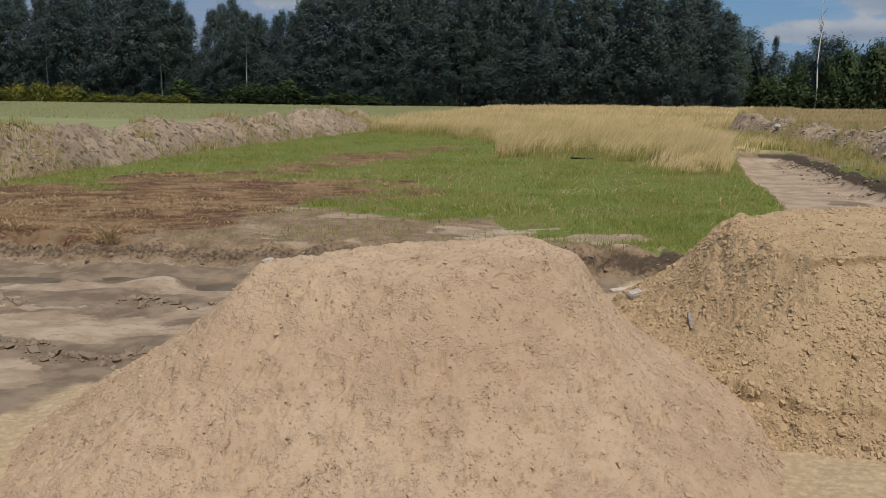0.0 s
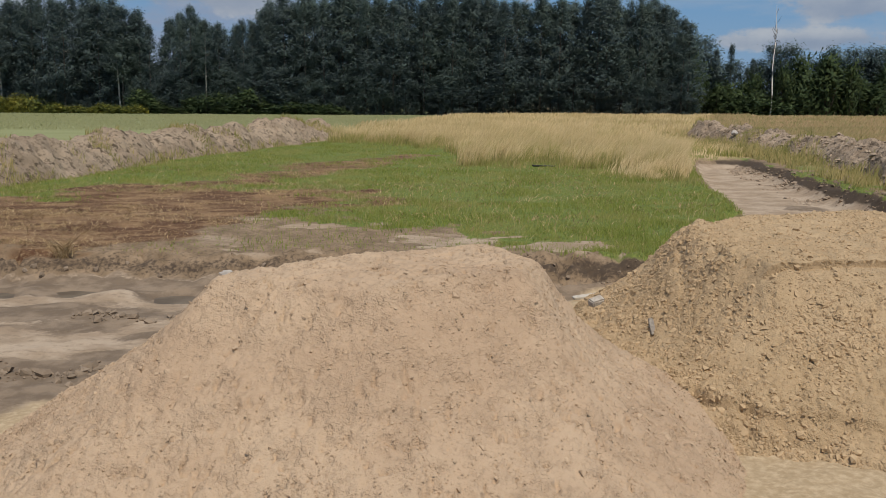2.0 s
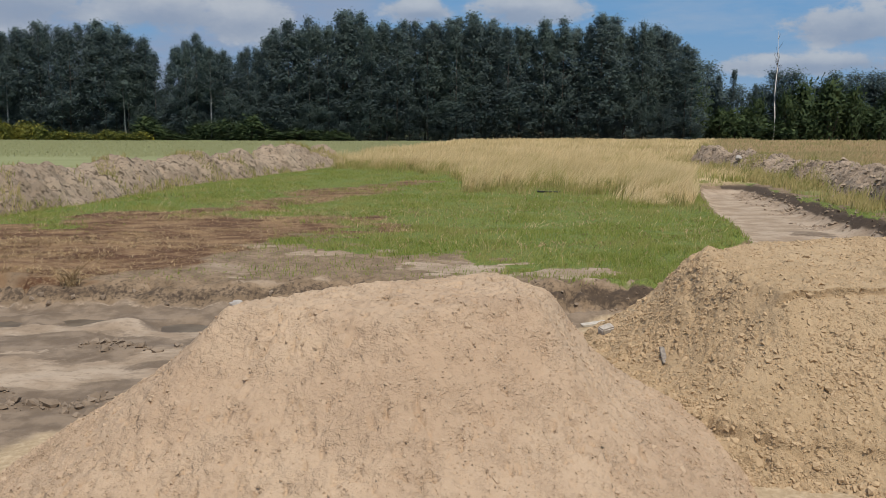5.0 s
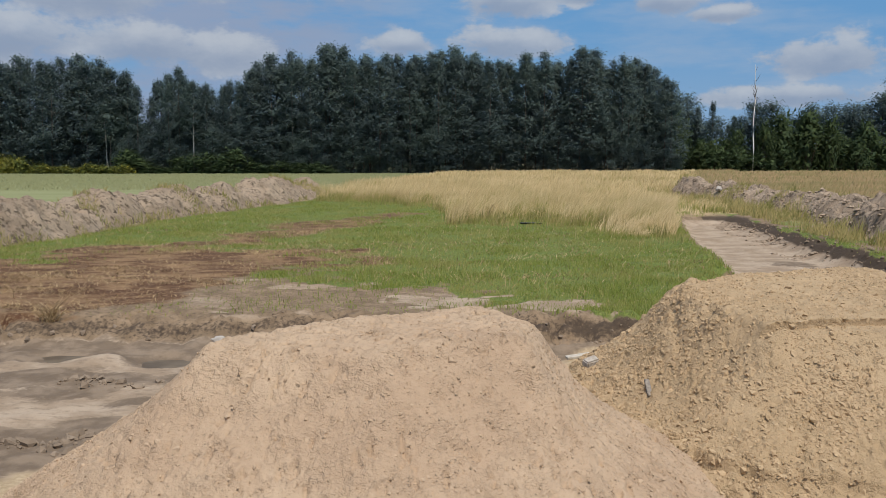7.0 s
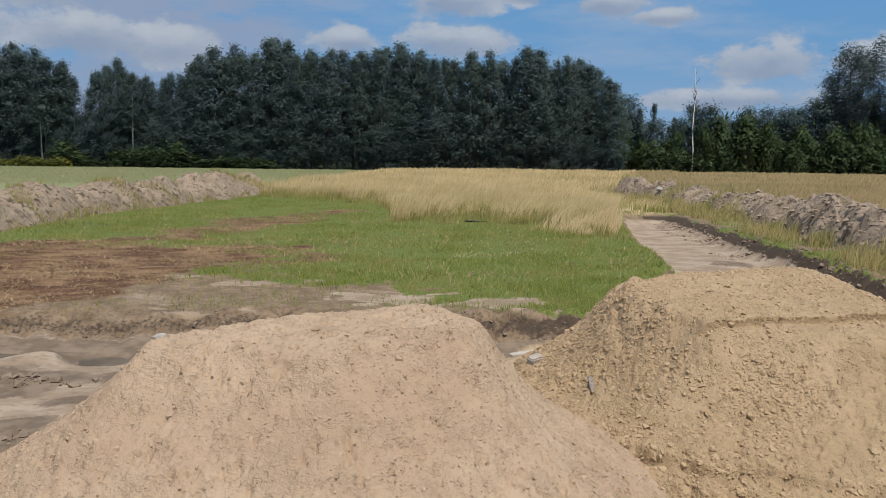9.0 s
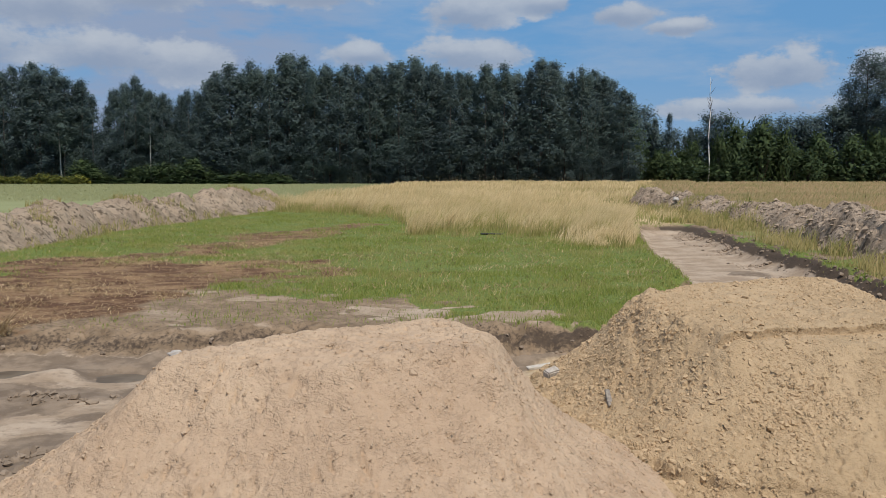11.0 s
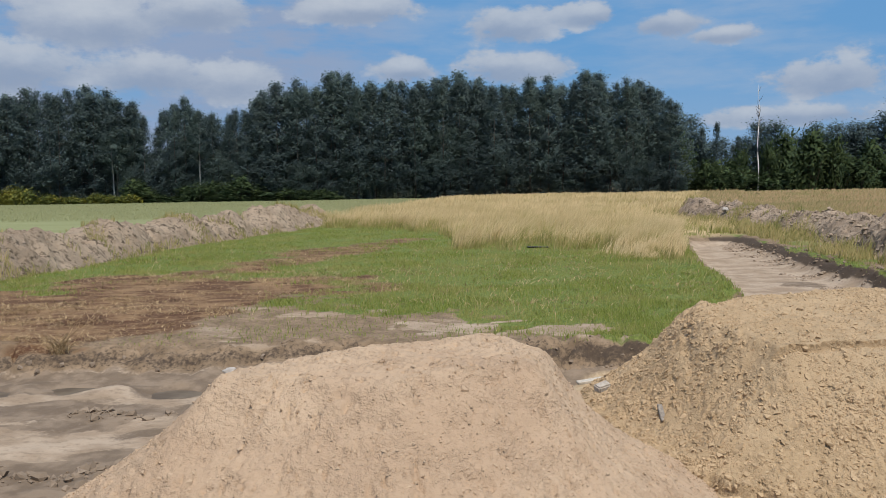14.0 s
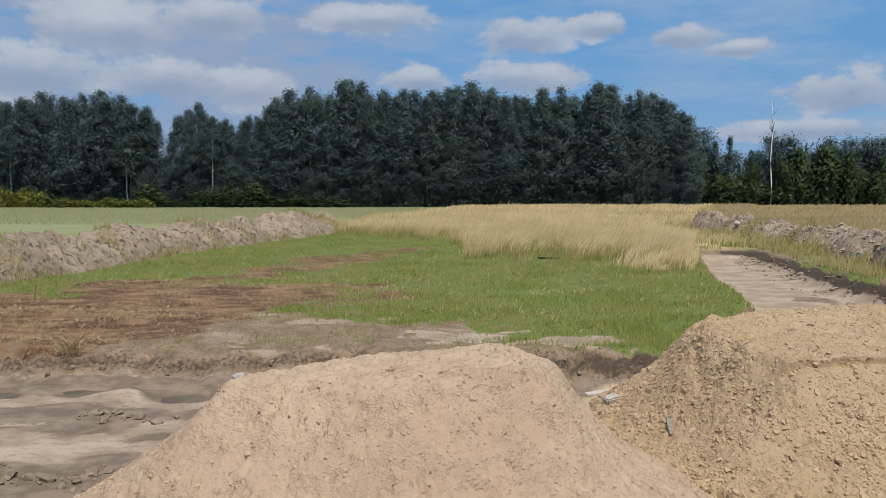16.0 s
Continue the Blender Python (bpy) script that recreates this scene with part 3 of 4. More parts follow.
def make_heap(which, label, sand):
    x0, x1, y0, y1 = HEAPS[which]["box"]
    yy = None
    split = 8.0 if which == "front" else 10.9
    xs, ys = np.arange(x0, x1, 0.0105), np.concatenate([np.arange(y0, split, 0.0105), np.arange(split, y1, 0.06)])
    x, y = np.meshgrid(xs, ys)
    z, d, u = heap_height(which, x, y)
    z = z + heap_detail(which, x, y, d, u)
    if which == "side":
        # the low step that a board left across the crown, and the crumbling lip beside it
        line = y - (7.72 + 0.13 * (x - 2.5) + 0.03 * value_noise(x, x * 0, 0.5, 304) + 0.012 * value_noise(x, x * 0, 0.06, 305))
        span = step(0.12, 0.0, d) * step(2.5, 2.68, x)
        z = z + span * (0.058 * step(0.0, 0.014, line) * step(1.6, 0.3, line) - 0.02 * np.exp(-((line + 0.02) / 0.02) ** 2))
        yy = y - span * 0.036 * np.exp(-((line - 0.022) / 0.014) ** 2)
        lip = np.exp(-((d - 0.10) / 0.22) ** 2) * step(3.0, 2.5, x) * step(7.9, 8.3, y)
        z = z + lip * (0.10 * (lumps(x, y, 0.22, 301) - 0.45) + 0.05 * (lumps(x, y, 0.09, 303) - 0.4))
        toe = np.exp(-((u - 0.86) / 0.12) ** 2) * step(3.6, 2.2, x)
        z = z + toe * 0.12 * (lumps(x, y, 0.22, 302) - 0.3)
        # the crumbled foot has broken away in a little scarp
        ragged = u + 0.10 * fractal(x, y, 0.35, 4, 306, 0.65)
        z = z - 0.10 * step(0.76, 0.79, ragged) * step(3.4, 2.6, x) * step(8.3, 7.6, y)
    g = ground_height(x, y)
    keep = (z > g - 0.05).ravel()
    me = mesh_of("sand_body", np.stack([x.ravel(), (y if yy is None else yy).ravel(), z.ravel()], 1), grid_tris(len(xs), len(ys), keep), True)
    heap = thing("sand_pile", label, "sand pile", "tipped sand piles")
    piece("sand_body", me, sand, heap)
    return heap, (x, y, z, d, u, keep)


def blob(rng, sub, size, squash=0.7, rough=0.25):
    bm = bmesh.new()
    bmesh.ops.create_icosphere(bm, subdivisions=sub, radius=1.0)
    off = Vector(rng.uniform(-50, 50, 3))
    for v in bm.verts:
        k = 1 + rough * 2 * noise.noise(v.co * 1.3 + off)
        v.co = Vector((v.co.x * k * size, v.co.y * k * size, v.co.z * k * size * squash))
    verts = np.array([v.co[:] for v in bm.verts])
    tris = np.array([[v.index for v in f.verts] for f in bm.faces])
    bm.free()
    return verts, tris


def scatter_clods(rng, places, sizes, kinds=24, up=None, fine=False):
    """Many crumbs of soil in one mesh; fine ones have eight faces, others twenty."""
    gold = (1 + 5 ** 0.5) / 2
    corner = np.array([(-1, gold, 0), (1, gold, 0), (-1, -gold, 0), (1, -gold, 0), (0, -1, gold), (0, 1, gold), (0, -1, -gold), (0, 1, -gold), (gold, 0, -1), (gold, 0, 1), (-gold, 0, -1), (-gold, 0, 1)], float)
    corner = unit(corner) * (1, 1, 0.75)
    sides = [c for c in itertools.combinations(range(12), 3) if all(np.linalg.norm((corner[a] - corner[b]) / (1, 1, 0.75)) < 1.1 for a, b in itertools.combinations(c, 2))]
    sides = np.array([c if np.linalg.det(corner[list(c)]) > 0 else c[::-1] for c in sides])
    if fine:
        corner = np.array([(1, 0, 0), (-1, 0, 0), (0, 1, 0), (0, -1, 0), (0, 0, 0.7), (0, 0, -0.7)], float)
        sides = np.array([(0, 2, 4), (2, 1, 4), (1, 3, 4), (3, 0, 4), (2, 0, 5), (1, 2, 5), (3, 1, 5), (0, 3, 5)])
    n = len(corner)
    models = [(corner * rng.uniform(0.65, 1.3, (n, 1)) * rng.uniform(0.7, 1.3, 3) + rng.normal(0, 0.15, (n, 3)), sides) for _ in range(kinds)]
    verts, tris, count = [], [], 0
    for i, (p, s) in enumerate(zip(places, sizes)):
        v, t = models[i % kinds]
        a = rng.uniform(0, 6.28)
        c, sn = math.cos(a), math.sin(a)
        w = np.stack([v[:, 0] * c - v[:, 1] * sn, v[:, 0] * sn + v[:, 1] * c, v[:, 2]], 1) * s
        if up is not None:
            e3 = up[i]
            e1 = np.array((e3[2], 0.0, -e3[0])) / math.hypot(e3[0], e3[2])
            e2 = np.array((e3[1] * e1[2] - e3[2] * e1[1], e3[2] * e1[0] - e3[0] * e1[2], e3[0] * e1[1] - e3[1] * e1[0]))
            w = w[:, :1] * e1 + w[:, 1:2] * e2 + w[:, 2:] * e3
        w = w + p
        verts.append(w)
        tris.append(t + count)
        count += len(v)
    return mesh_of("clods", np.concatenate(verts), np.concatenate(tris), False)


def heap_clods(heap, field, rng, count, crumb, low, high, fine, sunk=0.3):
    x, y, z, d, u, keep = field
    want = keep.reshape(x.shape) & (d > -1.5)
    idx = np.flatnonzero(want.ravel())
    weight = (0.30 + u.ravel()[idx]) * (0.6 + value_noise(x.ravel()[idx], y.ravel()[idx], 0.6, 8) + 0.6 * value_noise(x.ravel()[idx], y.ravel()[idx], 0.16, 9)) * (d.ravel()[idx] < 1.6)
    weight = np.clip(weight, 0.01, None)
    pick = rng.choice(idx, count, p=weight / weight.sum())
    sizes = low + (high - low) * rng.random(count) ** 3
    places = np.stack([x.ravel()[pick] + rng.uniform(-.01, .01, count), y.ravel()[pick] + rng.uniform(-.01, .01, count), z.ravel()[pick] - sizes * 0.12], 1)
    zs, _, _ = heap_height("front" if heap.name == "sand_pile" else "side", x, y)
    gy, gx = np.gradient(zs)
    gx, gy = gx / np.gradient(x, axis=1), gy / np.gradient(y, axis=0)
    up = np.stack([-gx.ravel()[pick], -gy.ravel()[pick], np.ones(count)], 1) + rng.normal(0, 0.18, (count, 3))
    up = up / np.linalg.norm(up, axis=1)[:, None]
    places = places - up * sizes[:, None] * sunk
    ob = piece("loose_sand", scatter_clods(rng, places, sizes, up=up, fine=fine), crumb, heap, kind="stuff")
    return ob


rng = np.random.default_rng(3)
FRONT, FRONT_FIELD = make_heap("front", "pale pinkish sand pile with a flat crown and crumbly flanks", SAND)
heap_clods(FRONT, FRONT_FIELD, rng, 42000, SAND_CRUMB, 0.004, 0.012, True, 0.1)
heap_clods(FRONT, FRONT_FIELD, rng, 500, SAND_CRUMB, 0.010, 0.030, False, 0.15)
SIDE, SIDE_FIELD = make_heap("side", "yellowish sand pile, cloddy flank, straight groove across its crown", SAND_YELLOW)
heap_clods(SIDE, SIDE_FIELD, rng, 62000, SAND_YELLOW_CRUMB, 0.006, 0.020, True, 0.0)
heap_clods(SIDE, SIDE_FIELD, rng, 9000, SAND_YELLOW_CRUMB, 0.011, 0.034, False, 0.05)


# ---- ridges of dug-up soil ----
def make_ridge(name, label, line, heights, half, mat, seed, clod, crumb):
    pts = np.array(line, float)
    seg = np.hypot(*np.diff(pts, axis=0).T)
    along = np.concatenate([[0], np.cumsum(seg)])
    s, w = np.arange(0, along[-1], 0.075), np.arange(-half * 1.25, half * 1.25, 0.075)
    ww, ss = np.meshgrid(w, s)
    px, py = np.interp(ss, along, pts[:, 0]), np.interp(ss, along, pts[:, 1])
    tx, ty = np.gradient(px, axis=0), np.gradient(py, axis=0)
    k = np.hypot(tx, ty) + 1e-9
    x, y = px + ww * ty / k, py - ww * tx / k
    tall = np.interp(ss, along, heights) * (1 + 0.38 * fractal(ss, ss * 0, 2.6, 3, seed)) * step(0, 0.9, ss) * step(-0.3, 0.5, along[-1] - ss)
    wide = half * (0.85 + 0.35 * fractal(ss, ss * 0 + 5, 3.5, 2, seed + 3))
    t = np.clip(1 - (np.abs(ww + 0.2 * fractal(ss, ww, 1.5, 2, seed + 4)) / wide), -0.3, 1)
    z = tall * np.where(t > 0, np.minimum(np.abs(t) * 1.5, 1 + 0.12 * np.abs(t)) ** 0.9, t)
    z = z + step(0, 0.3, t) * (clod * 0.45 * (lumps(x, y, 1.1, seed + 7) - 0.4) + clod * 0.55 * (lumps(x, y, 0.46, seed + 8) - 0.4) * step(-0.3, 0.15, fractal(x, y, 1.5, 2, seed + 12))
                               + clod * 0.32 * (lumps(x, y, 0.2, seed + 9) - 0.4) * step(-0.2, 0.2, fractal(x, y, 0.9, 2, seed + 14)) + 0.10 * fractal(x, y, 0.5, 3, seed + 10) - 0.34 * clod * np.abs(fractal(x, y, 0.6, 3, seed + 15)) - 0.7 * clod * step(0.2, 0.36, fractal(x, y, 0.9, 3, seed + 16)) * 0.22)
    z = z + PLATEAU - 0.04
    me = mesh_of("soil_body", np.stack([x.ravel(), y.ravel(), z.ravel()], 1), grid_tris(len(w), len(s), (t > -0.15).ravel()), True)
    ob = thing(name, label, "soil ridge")
    piece("soil_body", me, mat, ob)
    many = 7000 if clod > 0.45 else 3000
    pick = rng.choice(np.flatnonzero((t > 0.02).ravel()), many)
    sizes = 0.02 + (0.085 if clod > 0.45 else 0.055) * rng.random(many) ** 3
    piece("loose_soil", scatter_clods(rng, np.stack([x.ravel()[pick], y.ravel()[pick], z.ravel()[pick] - 0.2 * sizes], 1), sizes, fine=True), crumb, ob, kind="stuff")
    return x, y, z, t


LEFT_LINE = [(-14.2, 14.5), (-12.2, 19.5), (-11.3, 24.5), (-11.1, 30), (-9.7, 37.6), (-8.3, 46), (-7.9, 51.5)]
RIGHT_LINE = [(11.3, 12.0), (11.4, 17.0), (11.9, 22.5), (12.9, 26.5), (14.1, 32), (14.9, 42), (14.3, 53)]
LEFT_RIDGE = make_ridge("spoil_ridge", "long pale ridge of lumpy dug-up soil beside the crop field", LEFT_LINE,
                        (0.85, 0.85, 0.85, 0.82, 0.84, 0.78, 0.76), 1.8, SPOIL_PALE, 400, 0.42, SPOIL_CRUMB)
RIGHT_RIDGE = make_ridge("spoil_ridge", "low grey ridge of cloddy topsoil beside the sandy track", RIGHT_LINE,
                         (0.85, 0.85, 0.88, 0.62, 0.52, 0.62, 0.70), 1.4, SPOIL_GREY, 500, 0.50, SPOIL_CRUMB)


# ---- grasses ----
def blades(name, x, y, z, height, width, lean, mat, label, category, wind=(0.0, 0.0), tall=False):
    """Bent blades of grass in one mesh; tall ones carry a nodding head."""
    n = len(x)
    a = rng.uniform(0, 2 * np.pi, n)
    dx, dy = np.abs(np.cos(a)), np.sin(a)
    b = rng.uniform(0, 2 * np.pi, n)
    bend = lean * height * rng.uniform(0.3, 1.2, n)
    ox, oy = np.cos(b) * bend + wind[0] * height, np.sin(b) * bend + wind[1] * height
    hw = width / 2
    mid = 0.55
    v = np.empty((n, 5, 3))
    v[:, 0] = np.stack([x - dx * hw, y - dy * hw, z], 1)
    v[:, 1] = np.stack([x + dx * hw, y + dy * hw, z], 1)
    grow = 1.15 if tall else 0.75
    v[:, 2] = np.stack([x + dx * hw * grow + ox * 0.3, y + dy * hw * grow + oy * 0.3, z + height * mid], 1)
    v[:, 3] = np.stack([x - dx * hw * grow + ox * 0.3, y - dy * hw * grow + oy * 0.3, z + height * mid], 1)
    v[:, 4] = np.stack([x + ox, y + oy, z + height * np.sqrt(np.clip(1 - (bend / height) ** 2 * 0.5, 0.2, 1))], 1)
    base = (np.arange(n) * 5)[:, None]
    tris = np.concatenate([base + np.array([[0, 1, 2]]), base + np.array([[0, 2, 3]]), base + np.array([[3, 2, 4]])], 0)
    face = unit(np.stack([0.45 * dy + 0.3 * np.cos(b), -0.45 * dx + 0.3 * np.sin(b), np.full(n, 0.8)], 1))
    me = mesh_of(name, v.reshape(-1, 3), tris, True, np.repeat(face, 5, 0))
    attribute(me, "tip", np.tile((0, 0, 0.55, 0.55, 1.0), n))
    return tagged(piece(name, me, mat), label, category, kind="stuff")


def strew(count, x0, x1, y0, y1, near=1.0):
    """Random places, denser towards the near side as y to the power -near."""
    x = rng.uniform(x0, x1, count)
    q = rng.random(count)
    if near == 1.0:
        y = y0 * (y1 / y0) ** q
    else:
        e = 1 - near
        y = (y0 ** e + (y1 ** e - y0 ** e) * q) ** (1 / e)
    return x, y


def ridge_cover(x, y):
    """True where a soil ridge lies."""
    lx = np.interp(y, [p[1] for p in LEFT_LINE], [p[0] for p in LEFT_LINE])
    rx = np.interp(y, [p[1] for p in RIGHT_LINE], [p[0] for p in RIGHT_LINE])
    return ((np.abs(x - lx) < 1.3) & (y < 51.5)) | ((np.abs(x - rx) < 0.95) & (y < 53))


def grow_green():
    x, y = strew(330000, -13, 10, 11.6, 52, 1.6)
    zone = zones(x, y)
    chance = zone["green"] * (0.25 + 0.9 * step(-0.3, 0.3, fractal(x, y, 0.9, 4, 700))) + 0.12 * (zone["straw"] < 0.3) * (low_ground(x, y) < -0.15) * (y < 17) + 0.8 * (np.abs(low_ground(x, y)) < 0.2) * (y > 12.8) * (x < 0.5 * (np.interp(y, LEFT_Y, LEFT_X) + np.interp(y, RIGHT_Y, RIGHT_X))) * (x > 2.5)
    ok = (rng.random(len(x)) < chance) & ~ridge_cover(x, y) & (low_ground(x, y) < np.where(y > 12.8, 0.2, 0.06))
    x, y = x[ok], y[ok]
    h = (0.035 + 0.065 * rng.random(len(x))) * (1 + 1.3 * fractal(x, y, 0.8, 3, 701)) * (1 + 0.9 * step(11.0, 1.0, np.abs(dry_edge(x, y)) * 4))
    blades("grass", x, y, ground_height(x, y) - 0.01, h, (0.007 + 0.00035 * y), 0.7, GRASS, "short green meadow grass with yellowed patches", "grass")


def grow_dry():
    x, y = strew(260000, -14, 45, 22, 75, 1.3)
    edge = dry_edge(x, y)
    ok = ((zones(x, y)["dry"] > rng.random(len(x))) | ((edge > 0) & (edge < 14) & (x < 9) & (crop_side(x, y) < -0.5) & (low_ground(x, y) < -0.1))) & ~ridge_cover(x, y) & (x < 0.62 * y + 2)
    crest = np.interp(y, [p[1] for p in RIGHT_LINE], [p[0] for p in RIGHT_LINE])
    ok &= ~((x > np.interp(y, RIGHT_Y, RIGHT_X)) & (x < crest + 1.2) & (y < 52))
    ok &= rng.random(len(x)) < np.interp(dry_edge(x, y), (0, 14), (0.08, 0.45)) + 0.95 * step(-0.12, 0.22, fractal(x, y, 1.6, 3, 720))
    x, y = x[ok], y[ok]
    h = (0.45 + 0.35 * rng.random(len(x))) * (1 + 0.45 * fractal(x, y, 2.2, 3, 721)) * np.where(x > 11, 0.7, 1.0) * np.interp(dry_edge(x, y), (-1.0, 5.0), (0.5, 1.0))
    some = rng.random(len(x)) < 0.10 + 0.8 * step(4.0, 0.0, dry_edge(x, y))
    blades("weeds", x[some] + 0.1, y[some], ground_height(x, y)[some] - 0.01, h[some] * 0.6, 0.006 + 0.0004 * y[some], 0.4, WEEDS, "green undergrowth at the foot of tall dry grass", "weeds", (0.1, 0.0), True)
    r = x > np.interp(y, [p[1] for p in RIGHT_LINE], [p[0] for p in RIGHT_LINE])
    for side, mat, label in ((~r, GRASS_DRY, "tall straw-coloured seeding grass bent by wind"), (r, FADING_GRASS, "brownish fading grass with green patches beyond the ridge")):
        blades("dry_grass", x[side], y[side], ground_height(x, y)[side] - 0.01, h[side], 0.006 + 0.0004 * y[side], 0.35, mat, label, "grass", (0.22, 0.0), True)
    x, y = strew(150000, -95, 125, 55, 172, 1.4)
    ok = (zones(x, y)["dry"] > 0.5) & (np.abs(x - 5) < 0.72 * y)
    x, y = x[ok], y[ok]
    h = (0.5 + 0.35 * rng.random(len(x))) * (1 + 0.5 * fractal(x, y, 5, 3, 722)) * np.where(x > 0.33 * y, 0.75, 1.0)
    r = x > 0.285 * y + 2.0 * fractal(x, y, 6, 2, 723)
    for side, mat, label in ((~r, GRASS_DRY, "far field of tall straw-coloured seeding grass"), (r, FADING_GRASS, "far field of brownish fading grass with green patches")):
        blades("dry_grass", x[side], y[side], ground_height(x, y)[side] - 0.01, h[side], 0.0011 * y[side], 0.3, mat, label, "grass", (0.2, 0.0), True)


def grow_tussocks():
    # separate clumps that stand before the edge of the dry field
    spots = []
    for _ in range(900):
        cx, cy = rng.uniform(-8, 8.2), rng.uniform(22.5, 52)
        e = float(dry_edge(np.array([cx]), np.array([cy]))[0])
        low = float(low_ground(np.array([cx]), np.array([cy]))[0])
        if low < -0.25 and (-0.3 < e < 3.0 or (e > -2.0 and rng.random() < 0.18)):
            spots.append((cx, cy))
    spots = spots[:170] + [(0.4, 28.6), (0.9, 29.0), (2.0, 29.3), (3.7, 29.2), (4.2, 29.6), (5.6, 27.0), (5.9, 25.4), (5.2, 28.2), (6.0, 24.2)]
    c = np.array(spots)
    per = 130
    which = np.repeat(np.arange(len(c)), per)
    size = rng.uniform(0.75, 1.15, len(c))[which]
    x = c[which, 0] + rng.normal(0, 0.16, len(which)) * size
    y = c[which, 1] + rng.normal(0, 0.16, len(which)) * size
    h = size * rng.uniform(0.35, 0.95, len(which))
    green = rng.random(len(which)) < 0.3
    g = ~green
    blades("weeds", x[green], y[green], ground_height(x, y)[green] - 0.01, h[green] * 0.6, np.full(green.sum(), 0.014), 0.45, WEEDS, "green leaves at the foot of dry tussocks", "weeds", (0.15, 0.0), True)
    blades("dry_tussocks", x[g], y[g], ground_height(x, y)[g] - 0.01, h[g], np.full(g.sum(), 0.013), 0.35, GRASS_DRY, "pale dry grass tussocks blown to one side", "grass", (0.32, 0.0), True)


def grow_crop():
    x, y = strew(60000, -105, 6, 60, 165, 1.2)
    ok = (crop_side(x, y) > 0.3) & (x > -0.72 * y) & ~ridge_cover(x, y)
    x, y = x[ok], y[ok]
    blades("crop_field", x, y, ground_height(x, y) - 0.01, 0.10 + 0.10 * rng.random(len(x)), 0.0012 * y, 0.4, CROP, "even field of pale green grain", "crop field")


def grow_weeds():
    # the strip between the track and the grey ridge, and tufts on both ridges
    y = rng.uniform(11, 52, 26000)
    lo, hi = np.interp(y, RIGHT_Y, RIGHT_X) + 0.15, np.interp(y, [p[1] for p in RIGHT_LINE], [p[0] for p in RIGHT_LINE]) - 0.7
    hi = np.maximum(hi, lo + 0.3)
    x = lo + (hi - lo) * rng.random(len(y))
    ok = (rng.random(len(x)) < 0.06 + 0.9 * step(-0.05, 0.2, fractal(x, y, 0.9, 3, 730))) & (low_ground(x, y) < -0.05)
    x, y = x[ok], y[ok]
    h = (0.12 + 0.34 * rng.random(len(x)) ** 2) * (1 + 1.4 * fractal(x, y, 1.0, 2, 731))
    blades("weeds", x, y, ground_height(x, y) - 0.01, h, 0.008 + 0.0004 * y, 0.5, WEEDS, "yellow-green weeds along the edge of the track", "weeds", (0.1, 0), True)
    for (rx, ry, rz, rt), count, seed in ((LEFT_RIDGE, 9000, 740), (RIGHT_RIDGE, 5000, 750)):
        rx, ry, rz, rt = rx.ravel(), ry.ravel(), rz.ravel(), rt.ravel()
        patch = fractal(rx, ry, 1.3, 3, seed)
        idx = np.flatnonzero(((patch > 0.26) & (rt > 0.05)) | ((rt > -0.1) & (rt < 0.14) & (patch > -0.1)))
        pick = rng.choice(idx, count)
        x, y = rx[pick] + rng.uniform(-.05, .05, count), ry[pick] + rng.uniform(-.05, .05, count)
        blades("weeds", x, y, rz[pick] - 0.03, 0.10 + 0.25 * rng.random(count) ** 2, 0.006 + 0.0004 * y, 0.5, WEEDS, "sparse weeds and grass sprouting on dug-up soil", "weeds", (0.1, 0), True)


def grow_straw():
    x, y = strew(110000, -12, 6, 12.4, 30, 1.3)
    zone = zones(x, y)
    ok = (rng.random(len(x)) < zone["straw"] * (0.14 + 0.75 * step(-0.08, 0.28, fractal(x * 0.6, y, 0.9, 3, 760))) + (0.02 + 0.10 * step(0.15, 0.35, fractal(x, y, 1.0, 3, 761))) * zone["green"]) & (low_ground(x, y) < -0.2)
    x, y = x[ok], y[ok]
    n = len(x)
    h = 0.02 + 0.06 * rng.random(n) + 0.05 * zone["green"][ok]
    blades("straw", x, y, ground_height(x, y), h, 0.007 + 0.0003 * y, 3.0, GRASS_STRAW, "matted brown rotting straw and cut grass", "straw")


